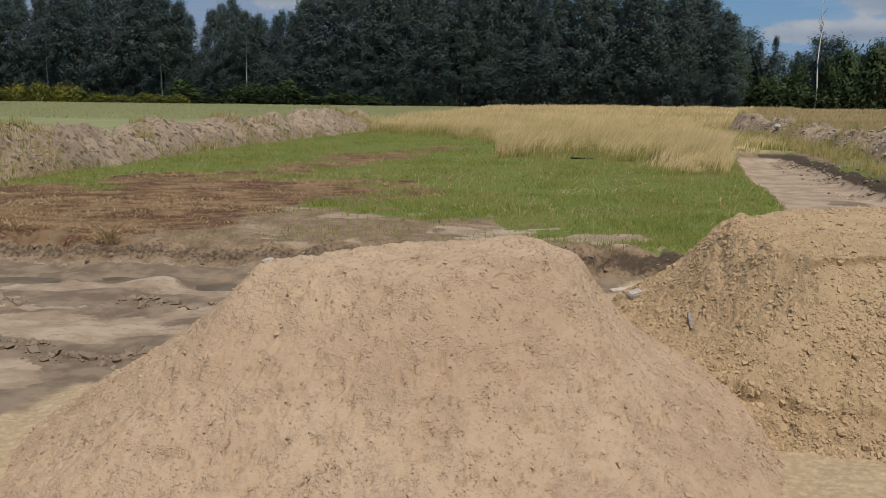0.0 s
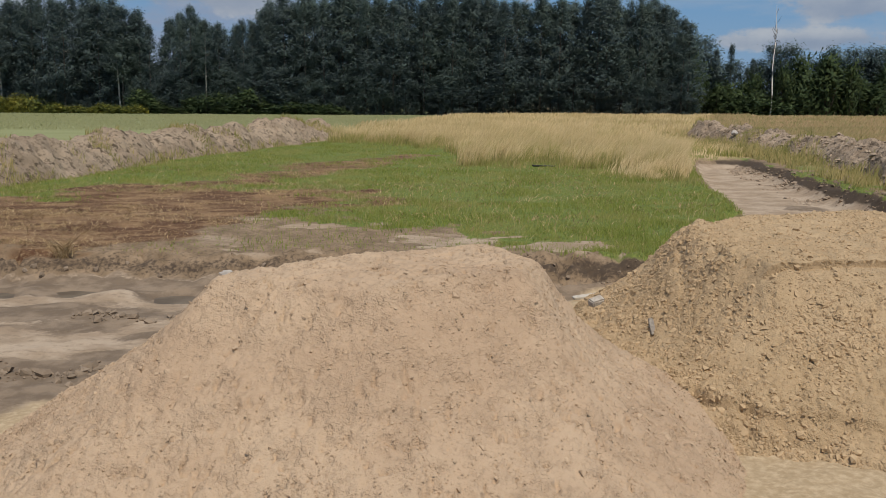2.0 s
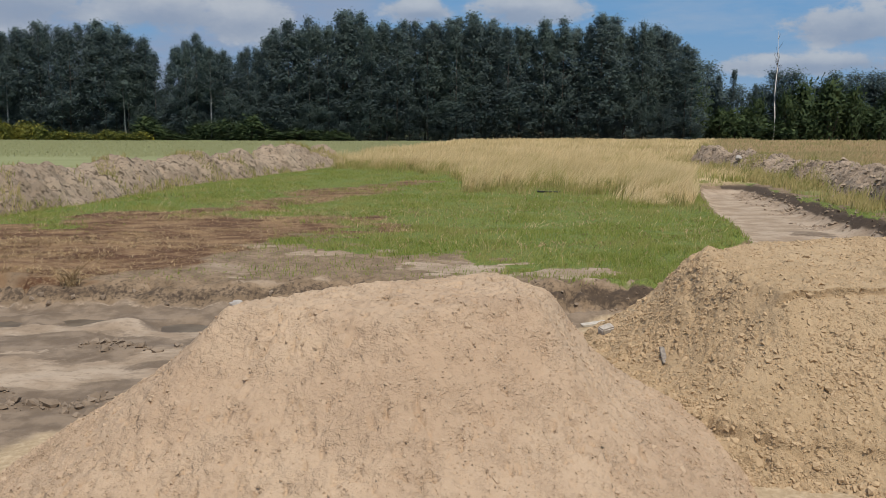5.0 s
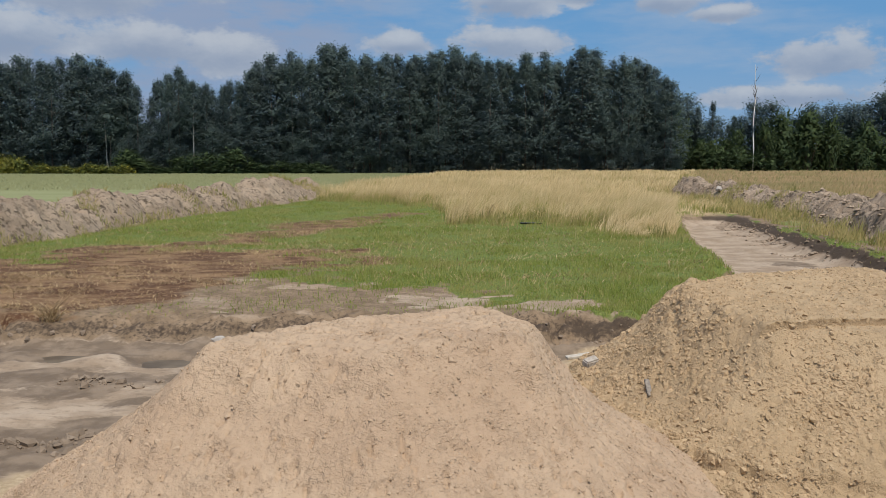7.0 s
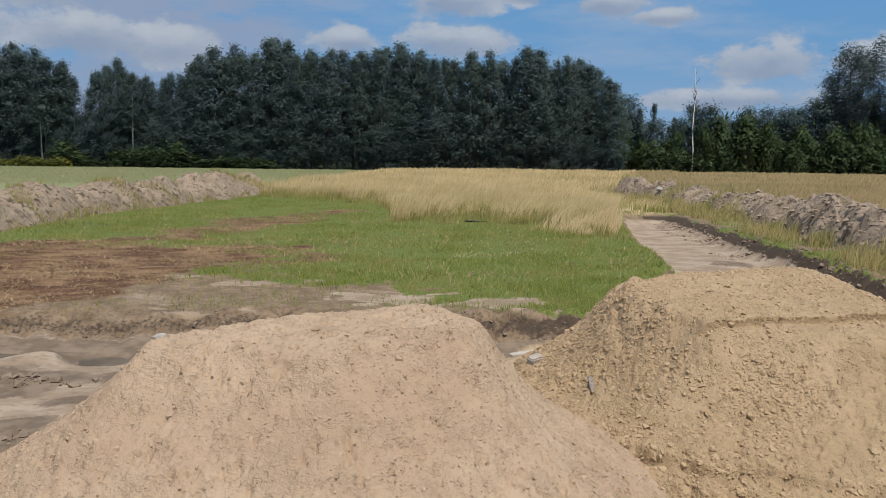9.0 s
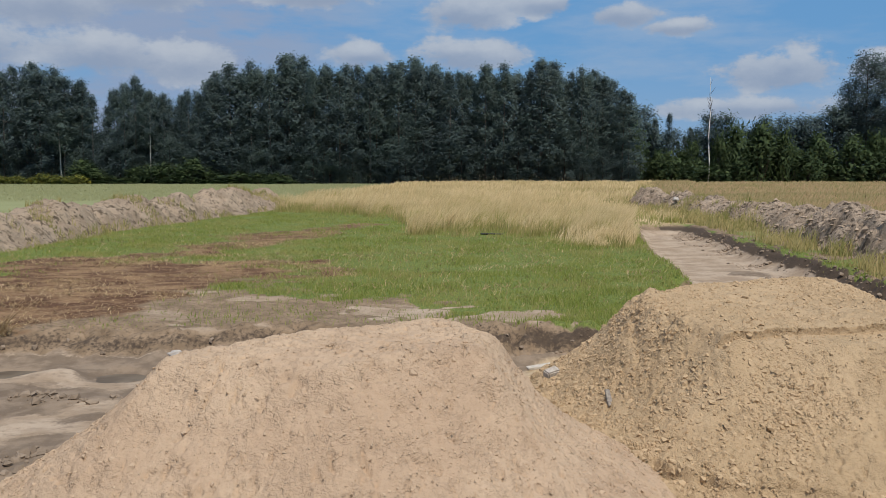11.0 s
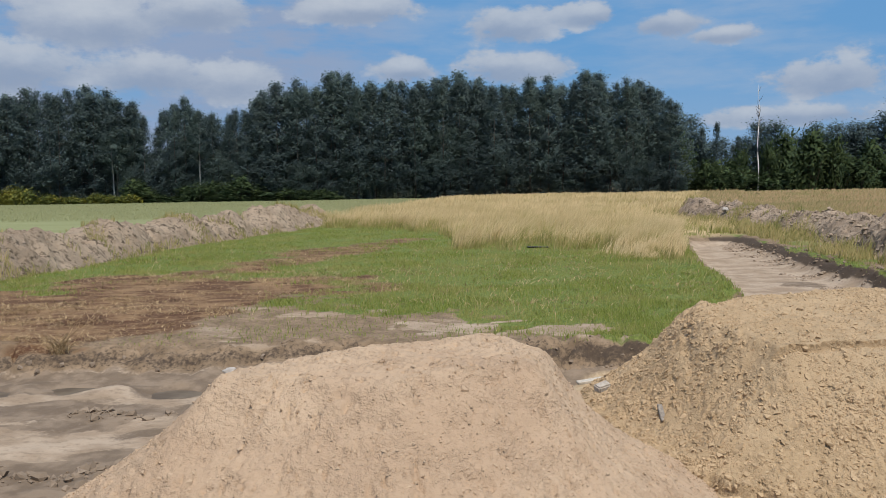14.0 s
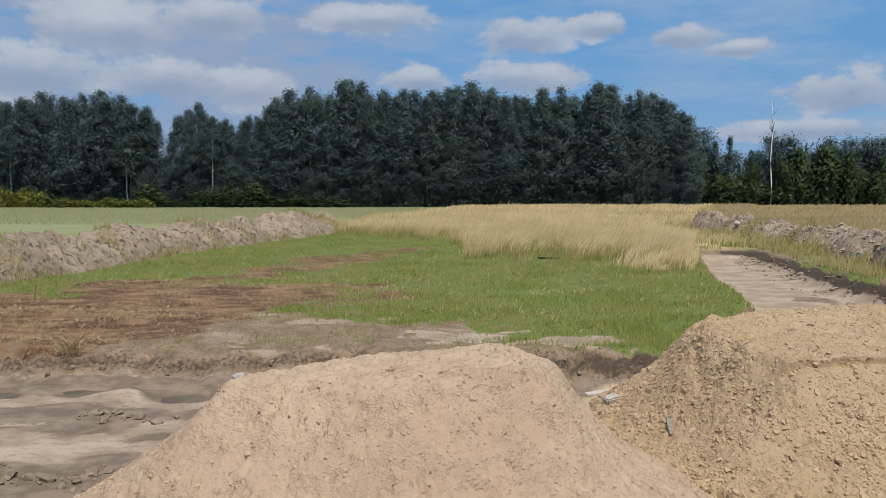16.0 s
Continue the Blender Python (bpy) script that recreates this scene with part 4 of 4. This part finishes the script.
def grow_blond():
    # tall pale grass where the field meets the corner of the track
    n = 15000
    y = rng.uniform(24.0, 32.0, n)
    x = np.interp(y, LEFT_Y, LEFT_X) - 0.25 - np.abs(rng.normal(0, 0.75, n))
    ok = (low_ground(x, y) < -0.1) & (fractal(x, y, 0.8, 2, 735) > -0.12)
    x, y = x[ok], y[ok]
    h = rng.uniform(0.45, 0.95, len(x)) * np.interp(y, (24, 26.5), (0.45, 1.0)) * (0.45 + 0.6 * step(-0.25, 0.25, fractal(x, y, 0.7, 3, 736)))
    gx, gy = strew(46000, -7.5, 8.5, 21.5, 50, 1.4)
    e = dry_edge(gx, gy)
    fade = np.where(e < 0.8, step(-4.5, 0.8, e), step(3.5, 0.8, e))
    ok = (rng.random(len(gx)) < fade * (0.1 + 0.9 * step(-0.1, 0.2, fractal(gx, gy, 1.1, 3, 737)))) & (low_ground(gx, gy) < -0.15) & (crop_side(gx, gy) < -0.6) & ~ridge_cover(gx, gy)
    gx, gy, fade = gx[ok], gy[ok], fade[ok]
    blades("weeds", gx, gy, ground_height(gx, gy) - 0.01, (0.10 + 0.42 * rng.random(len(gx))) * (0.4 + 0.6 * fade), 0.006 + 0.0004 * gy, 0.5, WEEDS, "yellow-green grass thinning out before the dry field", "weeds", (0.15, 0.0), True)
    blades("dry_tussocks", x, y, ground_height(x, y) - 0.01, h, np.full(len(x), 0.013), 0.35, GRASS_BLOND, "tall blond grass leaning beside the sandy track", "grass", (0.3, 0.0), True)


grow_green()
grow_dry()
grow_tussocks()
grow_blond()
grow_crop()
grow_weeds()
grow_straw()


def grow_stalks():
    x, y = strew(2400, -11, 9, 12.8, 34, 1.2)
    ok = (zones(x, y)["green"] > 0.6) & (low_ground(x, y) < -0.3) & ~ridge_cover(x, y) & (fractal(x, y, 1.6, 3, 770) > -0.05)
    x, y = x[ok], y[ok]
    blades("grass_stalks", x, y, ground_height(x, y), 0.14 + 0.2 * rng.random(len(x)), 0.004 + 0.0003 * y, 0.7, GRASS_DRY, "thin pale seed stalks in the short grass", "grass", (0.15, 0.0))


grow_stalks()


# ---- trees ----
def tube(path, radii, sides=6):
    path = np.asarray(path, float)
    verts, quads = [], []
    for k, (p, r) in enumerate(zip(path, radii)):
        d = path[min(k + 1, len(path) - 1)] - path[max(k - 1, 0)]
        q = Vector(d).to_track_quat("Z", "Y")
        for i in range(sides):
            a = 2 * math.pi * i / sides
            verts.append(tuple(Vector(p) + q @ Vector((math.cos(a) * r, math.sin(a) * r, 0))))
    for k in range(len(path) - 1):
        for i in range(sides):
            j = (i + 1) % sides
            a, b, c, d = k * sides + i, k * sides + j, (k + 1) * sides + j, (k + 1) * sides + i
            quads += [(a, b, c), (a, c, d)]
    return np.array(verts), np.array(quads)


def joined(name, parts, smooth=True):
    verts, tris, count = [], [], 0
    for v, t in parts:
        verts.append(v)
        tris.append(t + count)
        count += len(v)
    return mesh_of(name, np.concatenate(verts), np.concatenate(tris), smooth)


def leaves(centres, size, droop, rnd, clumps):
    """Small folded diamond leaves or sprays round the given centres."""
    n = len(centres)
    a, e = rnd.uniform(0, 2 * np.pi, n), rnd.uniform(-1.0, 0.7, n) - droop
    out = np.stack([np.cos(a) * np.cos(e), np.sin(a) * np.cos(e), np.sin(e)], 1)
    side = np.stack([-np.sin(a), np.cos(a), rnd.uniform(-0.5, 0.5, n)], 1)
    s = (size * rnd.uniform(0.6, 1.4, n))[:, None]
    v = np.empty((n, 3, 3))
    v[:, 0] = centres - out * s * 0.5 - side * s * 0.3
    v[:, 1] = centres + side * s * 0.42
    v[:, 2] = centres + out * s * 0.65
    tris = np.arange(n * 3).reshape(n, 3)
    # leaves take the light as the clump and the crown that they belong to
    per = n // len(clumps)
    axis = centres * (1, 1, 0)
    soft = unit(1.1 * unit(axis) + 0.6 * unit(centres - np.repeat(clumps, per, 0)) + (0, 0, 0.35) + rnd.normal(0, 0.12, (n, 3)))
    flat = np.cross(v[:, 1] - v[:, 0], v[:, 2] - v[:, 0])
    turn = (flat * soft).sum(1) < 0
    tris[turn] = tris[turn][:, ::-1]
    return v.reshape(-1, 3), tris, np.repeat(soft, 3, 0)


def crown_clumps(rnd, profile, height, base, count, per, clump):
    """Clump centres on limbs inside an uneven outline, then leaves round each."""
    t = rnd.random(count) ** 0.85
    z = base + (height - base) * t
    ang = rnd.uniform(0, 2 * np.pi, count)
    r = np.interp(t, profile[0], profile[1]) * np.sqrt(rnd.uniform(0.35, 1.0, count)) * (0.75 + 0.5 * rnd.random(count))
    c = np.stack([np.cos(ang) * r, np.sin(ang) * r, z], 1)
    pts = np.repeat(c, per, 0) + rnd.normal(0, 1, (count * per, 3)) * np.array([clump, clump, clump * 1.25])
    return c, pts


def make_tree(kind, seed, height):
    rnd = np.random.default_rng(seed)
    if kind == "birch":
        profile, base = ([0, 0.15, 0.4, 0.65, 0.85, 0.95, 1], [1.4, 2.0, 2.0, 1.5, 0.75, 0.25, 0.02]), height * (0.40 if seed == 15 else 0.10)
        count, per, clump, size, droop, bark, leaf, girth = (320 if seed == 15 else 215), 26, 0.35, 0.30, 0.5, (BIRCH_BARK if seed == 15 else SHADED_BIRCH), HAZED_BIRCH_LEAF, 0.15
        label, category = "tall slender birch with pale trunk and dark foliage", "tree"
    elif kind == "spruce":
        profile, base = ([0, 0.2, 0.6, 0.9, 1], [2.4, 2.3, 1.4, 0.5, 0.05]), height * 0.06
        count, per, clump, size, droop, bark, leaf, girth = 240, 24, 0.34, 0.32, 0.2, DARK_BARK, HAZED_SPRUCE_LEAF, 0.18
        label, category = "dark conical spruce at the edge of the wood", "tree"
    elif kind == "pine":
        profile, base = ([0, 0.2, 0.5, 0.8, 1], [1.0, 2.2, 3.2, 2.8, 0.9]), height * 0.35
        count, per, clump, size, droop, bark, leaf, girth = 170, 40, 0.45, 0.32, -0.1, DARK_BARK, HAZED_SPRUCE_LEAF, 0.2
        label, category = "broad dark pine with an open tufted crown", "tree"
    else:
        profile, base = ([0, 0.2, 0.5, 0.8, 1], [2.4, 2.9, 3.1, 2.3, 0.6]), height * 0.01
        count, per, clump, size, droop, bark, leaf, girth = 190, 24, 0.46, 0.36, 0.1, DARK_BARK, HAZED_BIRCH_LEAF, 0.17
        label, category = "rounded dark green alder at the edge of the wood", "tree"
    root = thing(kind + "_tree", label, category, "trees of the wood")
    lean = rnd.uniform(-0.35, 0.35, 2)
    zs = np.linspace(0, height * 0.97, 9)
    path = [(lean[0] * (z / height) ** 2 + 0.06 * rnd.normal(), lean[1] * (z / height) ** 2, z) for z in zs]
    c, pts = crown_clumps(rnd, profile, height, base, count, per, clump)
    parts = [tube(path, girth * (1 - 0.9 * zs / height), 6)]
    for p in c[rnd.choice(count, 26, replace=False)]:
        z0 = max(p[2] - 0.45 * math.hypot(p[0], p[1]) - 0.3, base * 0.7)
        start = np.array([lean[0] * (z0 / height) ** 2, lean[1] * (z0 / height) ** 2, z0])
        parts.append(tube([start, start * 0.45 + p * 0.55 + (0, 0, 0.15), p], (0.05, 0.035, 0.012), 4))
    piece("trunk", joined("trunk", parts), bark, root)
    v, t, soft = leaves(pts, size, droop, rnd, c)
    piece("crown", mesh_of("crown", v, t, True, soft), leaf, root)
    return root


SKY_X = (-110, -86.7, -82.3, -77.5, -72.7, -68.9, -60.9, -57.7, -55.7, -53.5, -49.7, -43.9, -41.8, -39.6, -36.4, -33.2, -25.7, -22.5, -19.9, -17.8, -15.1, -12.0, -7.7, -3.1, 4.4, 7.0, 9.1, 13.3, 24.9, 29.1, 32.2, 38.5, 40.6, 42.5)
SKY_Z = (21.0, 19.4, 20.7, 21.2, 20.4, 22.0, 20.9, 19.3, 14.6, 17.7, 18.8, 17.2, 15.1, 17.2, 18.8, 21.4, 22.9, 23.4, 25.0, 22.9, 21.3, 22.4, 21.8, 22.9, 23.4, 21.3, 20.8, 22.3, 22.8, 23.0, 21.8, 22.2, 19.7, 16.5)


def plant_wood():
    models = {"birch": [make_tree("birch", 10 + k, 22.0) for k in range(5)], "spruce": [make_tree("spruce", 30 + k, 20.0) for k in range(2)],
              "alder": [make_tree("alder", 40 + k, 13.0) for k in range(3)], "pine": [make_tree("pine", 50 + k, 20.0) for k in range(2)]}
    tall = {"birch": 22.0, "spruce": 20.0, "alder": 13.0, "pine": 20.0}
    used = set()
    rnd = np.random.default_rng(77)

    def put(kind, x, y, height, girth=1.0):
        model = models[kind][rnd.integers(len(models[kind]))]
        s = height / tall[kind]
        m = pose(x, y, -0.05, 0, 0, rnd.uniform(0, 360)) @ Matrix.Diagonal((s * girth, s * girth, s, 1))
        if model.name in used:
            copy_thing(model, m)
        else:
            used.add(model.name)
            model.matrix_basis = m

    # the tall birch wood, in three ranks
    for rank, (y0, pitch) in enumerate(((165, 1.9), (171, 2.0))):
        x = -104.0
        while x < 43.5:
            top = np.interp(x * 165 / y0, SKY_X, SKY_Z) * y0 / 165
            if x > 43.5 * 1.0 or (rank == 0 and abs(x + 54.6) < 1.2):
                x += pitch
                continue
            fall = (0.0, 0.5)[rank]
            h = 1.1 + top * (1 - rnd.uniform(0.0, 0.06)) - fall
            kind = "spruce" if rnd.random() < 0.03 else "birch"
            put(kind, x + rnd.uniform(-0.6, 0.6), y0 + rnd.uniform(-2, 2), h, rnd.uniform(1.0, 1.4))
            x += pitch * rnd.uniform(0.7, 1.3)
    for x in np.arange(-106, 46, 3.4):
        put("alder", x + rnd.uniform(-1, 1), 184 + rnd.uniform(-1.5, 1.5), rnd.uniform(11.0, 15.0) - 3.5 * (abs(x + 61) < 3), 1.2)
    # lower mixed wood beyond the dead birch
    for x, top, kind in ((44.5, 17.5, "alder"), (47.7, 15.4, "alder"), (51.3, 16.6, "alder"), (53.8, 13.4, "spruce"), (56.6, 14.3, "spruce"), (60.7, 14.3, "spruce"), (63.1, 13.6, "spruce"), (66.2, 15.9, "alder"), (68.5, 14.6, "alder"),
                         (71.9, 13.7, "spruce"), (74.3, 12.6, "alder"), (77.0, 14.5, "alder"), (79.5, 12.6, "spruce"), (82.4, 14.2, "alder"), (86, 14.2, "alder"), (89.3, 15.4, "alder"), (92.6, 16.6, "alder"), (96.5, 22.0, "pine"), (99, 24.6, "pine"),
                         (103, 26, "pine"), (107.5, 27, "pine"), (112, 26, "pine"), (117, 25, "pine"), (96, 17, "birch"), (101, 19, "birch"), (106, 20, "birch"), (111, 20, "birch")):
        put(kind, x, 186 + rnd.uniform(-2, 2), top, rnd.uniform(0.95, 1.2))
    for x in np.arange(41, 124, 1.7):
        put(("alder", "spruce", "birch")[rnd.integers(3)], x + rnd.uniform(-1, 1), 191 + rnd.uniform(-2, 3), rnd.uniform(11.0, 13.2) + (6 if x > 94 else 0), 1.15)
    # a few birches whose white trunks stand free at the edge
    models["birch"], kept = [make_tree("birch", 15, 22.0)], models["birch"]
    for x, h in ((-46.0, 16.5), (-62.1, 19.0), (-84.0, 20.0)):
        put("birch", x, 162.9, h, 1.35)
    models["birch"] = kept
    # undergrowth along the margin
    for x in np.arange(-104, 44, 2.1):
        put("alder", x + rnd.uniform(-1, 1), 167.0, rnd.uniform(2.2, 4.0), 2.2)
        put("alder", x + rnd.uniform(-1, 1), 163.5 + rnd.uniform(-1, 1), rnd.uniform(3.0, 7.0) if rnd.random() < 0.75 else rnd.uniform(7, 12), rnd.uniform(0.9, 1.6))


plant_wood()


def make_shrub(seed, height, mat, label):
    rnd = np.random.default_rng(seed)
    root = thing("shrub", label, "shrub", "shrubs along the wood")
    c, pts = crown_clumps(rnd, ([0, 0.3, 0.7, 1], [1.3, 1.7, 1.3, 0.3]), height, 0.15, 60, 24, 0.30)
    parts = [tube([(0, 0, -0.1), tuple(p * 0.5), tuple(p)], (0.04, 0.03, 0.01), 4) for p in c[:14]]
    piece("branchwork", joined("branchwork", parts), DARK_BARK, root)
    v, t, soft = leaves(pts, 0.32, 0.1, rnd, c)
    piece("foliage", mesh_of("foliage", v, t, True, soft), mat, root)
    return root


def plant_shrubs():
    rnd = np.random.default_rng(5)
    green = [make_shrub(60 + k, 3.0, SHRUB_LEAF, "fresh green shrub at the margin of the wood") for k in range(3)]
    gold = [make_shrub(70 + k, 2.0, YELLOW_LEAF, "yellow-flowering shrub beside the crop field") for k in range(2)]
    seen = set()

    def put(models, x, y, s, w):
        ob = models[rnd.integers(len(models))]
        m = pose(x, y, -0.05, 0, 0, rnd.uniform(0, 360)) @ Matrix.Diagonal((w, w, s, 1))
        if ob.name in seen:
            copy_thing(ob, m)
        else:
            seen.add(ob.name)
            ob.matrix_basis = m

    for x in np.arange(43, 124, 2.0):
        put(green, x + rnd.uniform(-0.8, 0.8), 178 + rnd.uniform(-2, 3), rnd.uniform(0.9, 2.3), rnd.uniform(1.0, 1.7))
    for x in np.arange(-58, -20, 2.6):
        put(green, x + rnd.uniform(-1, 1), 161 + rnd.uniform(-1, 1), rnd.uniform(0.3, 0.7), rnd.uniform(1.0, 1.5))
    for x in np.arange(-100, -56, 1.5):
        put(gold, x + rnd.uniform(-0.4, 0.4), 156 + rnd.uniform(-1, 1), (1.15 if x < -74 else 0.6) * rnd.uniform(0.8, 1.1), rnd.uniform(0.9, 1.2))


plant_shrubs()


def dead_birch():
    root = thing("dead_birch_tree", "bare dead birch with a white trunk and broken top", "tree", at=(62.0, 176, -0.05))
    zs = np.linspace(0, 21.4, 10)
    parts = [tube([(0.15 * math.sin(z * 0.5), 0, z) for z in zs], 0.16 * (1 - 0.85 * zs / 21.4), 8)]
    piece("trunk", joined("trunk", parts), BIRCH_BARK, root)
    rnd = np.random.default_rng(8)
    for k in range(20):
        z, a, r = rnd.uniform(11, 20.0), rnd.uniform(0, 6.28), rnd.uniform(0.6, 1.5)
        p = np.array([0.15 * math.sin(z * 0.5), 0, z])
        tip = p + (math.cos(a) * r, math.sin(a) * r, r * 1.3)
        v, t = tube([p, p * 0.5 + tip * 0.5 + (0, 0, -0.1), tip], (0.05, 0.035, 0.012), 5)
        piece("branch", mesh_of("branch", v, t, True), DARK_BARK, root)


dead_birch()


# ---- small things ----
def on_heap(which, x, y):
    z, d, u = heap_height(which, np.array([x]), np.array([y]))
    return float(z[0] + heap_detail(which, np.array([x]), np.array([y]), d, u)[0])


def slab(name, size, at, turn, mat, label, category, bevel=0.006, rough=0.004):
    bm = bmesh.new()
    bmesh.ops.create_cube(bm, size=1.0)
    for v in bm.verts:
        v.co = Vector((v.co.x * size[0], v.co.y * size[1], v.co.z * size[2]))
    bmesh.ops.subdivide_edges(bm, edges=bm.edges[:], cuts=3, use_grid_fill=True)
    bmesh.ops.bevel(bm, geom=[e for e in bm.edges if e.calc_face_angle(0) > 0.5], offset=bevel, segments=2, affect="EDGES")
    for v in bm.verts:
        v.co += Vector((noise.noise(v.co * 9), noise.noise(v.co * 9 + Vector((7, 0, 0))), noise.noise(v.co * 9 + Vector((0, 7, 0))))) * rough
    me = bpy.data.meshes.new(name)
    bm.to_mesh(me)
    bm.free()
    ob = tagged(piece(name, me, mat), label, category)
    ob.matrix_basis = pose(*at, *turn)
    return ob


def rock(name, at, size, mat, label, seed, squash=0.6):
    v, t = blob(np.random.default_rng(seed), 3, size, squash, 0.28)
    ob = tagged(piece(name, mesh_of(name, v, t, True), mat), label, "stone")
    ob.location = at
    return ob


rock("stone", (-1.42, 6.52, on_heap("front", -1.42, 6.52) + 0.015), 0.045, STONE, "pale grey stone on the crown of the sand pile", 21)
slab("concrete_piece", (0.15, 0.10, 0.07), (1.56, 9.45, max(on_heap("side", 1.56, 9.45), float(ground_height(np.array([1.56]), np.array([9.45]))[0])) + 0.045), (8, -12, 25), CONCRETE, "broken piece of pale concrete at the foot of the sand", "rubble", 0.012, 0.02)
slab("wooden_lath", (0.045, 0.022, 0.17), (1.82, 8.12, on_heap("side", 1.82, 8.12) + 0.02), (-48, 8, 10), LATH, "grey weathered lath end stuck in the sand", "lath", 0.004, 0.004)
slab("plank", (0.42, 0.10, 0.028), (1.74, 11.1, float(ground_height(np.array([1.74]), np.array([11.0]))[0]) + 0.03), (4, -5, 14), PLANK, "bleached board end lying below the soil bank", "plank", 0.004, 0.004)
slab("plastic_sheet", (0.75, 0.25, 0.025), (2.9, 28.6, float(ground_height(np.array([2.9]), np.array([28.6]))[0]) + 0.035), (0, 0, 5), BLACK, "black plastic sheet lying in the grass", "plastic sheet", 0.02, 0.05)


def puddles():
    for k, (px, py, a, b) in enumerate(WET):
        ang = np.linspace(0, 2 * np.pi, 40, endpoint=False)
        r = 0.95 + 0.35 * fractal(np.cos(ang) * 1.4 + k * 9, np.sin(ang) * 1.4, 1.0, 3, 810)
        rim = np.stack([px + np.cos(ang) * a * r, py + np.sin(ang) * b * r], 1)
        z = float(np.median(ground_height(np.array([px, px - a * .4, px + a * .4]), np.array([py, py, py])))) + 0.012
        verts = np.vstack([[px, py, z], np.column_stack([rim, np.full(40, z)])])
        tris = np.array([(0, 1 + i, 1 + (i + 1) % 40) for i in range(40)])
        tagged(piece("puddle", mesh_of("puddle", verts, tris), WATER), "shallow brown puddle on silty ground", "puddle", "puddles below the bank", "structure")


puddles()


def straw_tuft(x, y, seed):
    rnd = np.random.default_rng(seed)
    n = 90
    a, l = rnd.uniform(0, 6.28, n), rnd.uniform(0.12, 0.38, n)
    z0 = float(ground_height(np.array([x]), np.array([y]))[0])
    parts = []
    for i in range(n):
        b = np.array([x + rnd.normal(0, 0.05), y + rnd.normal(0, 0.05), z0 - 0.02])
        e = b + (math.cos(a[i]) * l[i] * 0.7, math.sin(a[i]) * l[i] * 0.7, l[i] * rnd.uniform(0.2, 0.9))
        parts.append(tube([b, (b + e) / 2 + (0, 0, 0.05), e], (0.005, 0.004, 0.002), 3))
    tagged(piece("dry_tuft", joined("dry_tuft", parts), GRASS_STRAW), "dry straw tuft hanging on the soil bank", "grass tuft")


straw_tuft(-5.15, 12.25, 4)
straw_tuft(-6.9, 12.35, 9)
slab("plastic_scrap", (0.30, 0.16, 0.05), (-6.8, 50.2, float(ground_height(np.array([-6.8]), np.array([50.2]))[0]) + 0.07), (6, 4, 20), CONCRETE, "pale plastic scrap lying beside the soil ridge", "litter", 0.01, 0.03)
rock("stone", (14.0, 45.0, 0.95), 0.16, STONE, "pale rounded stone on the grey soil ridge", 33, 0.8)


def bank_clods():
    x = rng.uniform(-8, 10.5, 60000)
    y = rng.uniform(10.5, 36, 60000)
    low = low_ground(x, y)
    side = (x > 0.5 * (np.interp(y, LEFT_Y, LEFT_X) + np.interp(y, RIGHT_Y, RIGHT_X))) & (y > 12)
    ok = (np.abs(low - 0.15) < np.where(side, 0.35, 0.22)) & (rng.random(len(x)) < np.where(side, 0.35, np.where(x > 0, 0.3, 0.05))) & (side | (x < 2.5))
    x, y = x[ok][:1300], y[ok][:1300]
    qx, qy = rng.uniform(-7, -2, 9000), rng.uniform(7.2, 11, 9000)
    churned = (trodden(qx, qy) > 0.35) & (wet_patch(qx, qy) < -0.1)
    x, y = np.concatenate([x, qx[churned][:700]]), np.concatenate([y, qy[churned][:700]])
    sizes = 0.012 + 0.045 * rng.random(len(x)) ** 4
    me = scatter_clods(rng, np.stack([x, y, ground_height(x, y) + 0.2 * sizes], 1), sizes)
    tagged(piece("soil_clods", me, SOIL_CRUMB), "dark crumbled topsoil along the cut bank", "soil", kind="stuff")
    y = rng.uniform(11.5, 33, 9000)
    x = np.interp(y, RIGHT_Y, RIGHT_X) + rng.normal(-0.6, 0.35, 9000)
    low = low_ground(x, y)
    ok = (low > 0.35) & (low < 1.15) & (fractal(x, y, 1.2, 3, 77) > 0.05)
    x, y = x[ok][:1700], y[ok][:1700]
    sizes = 0.015 + 0.055 * rng.random(len(x)) ** 3
    me = scatter_clods(rng, np.stack([x, y, ground_height(x, y) - 0.1 * sizes], 1), sizes)
    tagged(piece("soil_clods", me, SPOIL_CRUMB), "pale grey soil lumps fallen along the track's edge", "soil", kind="stuff")


bank_clods()
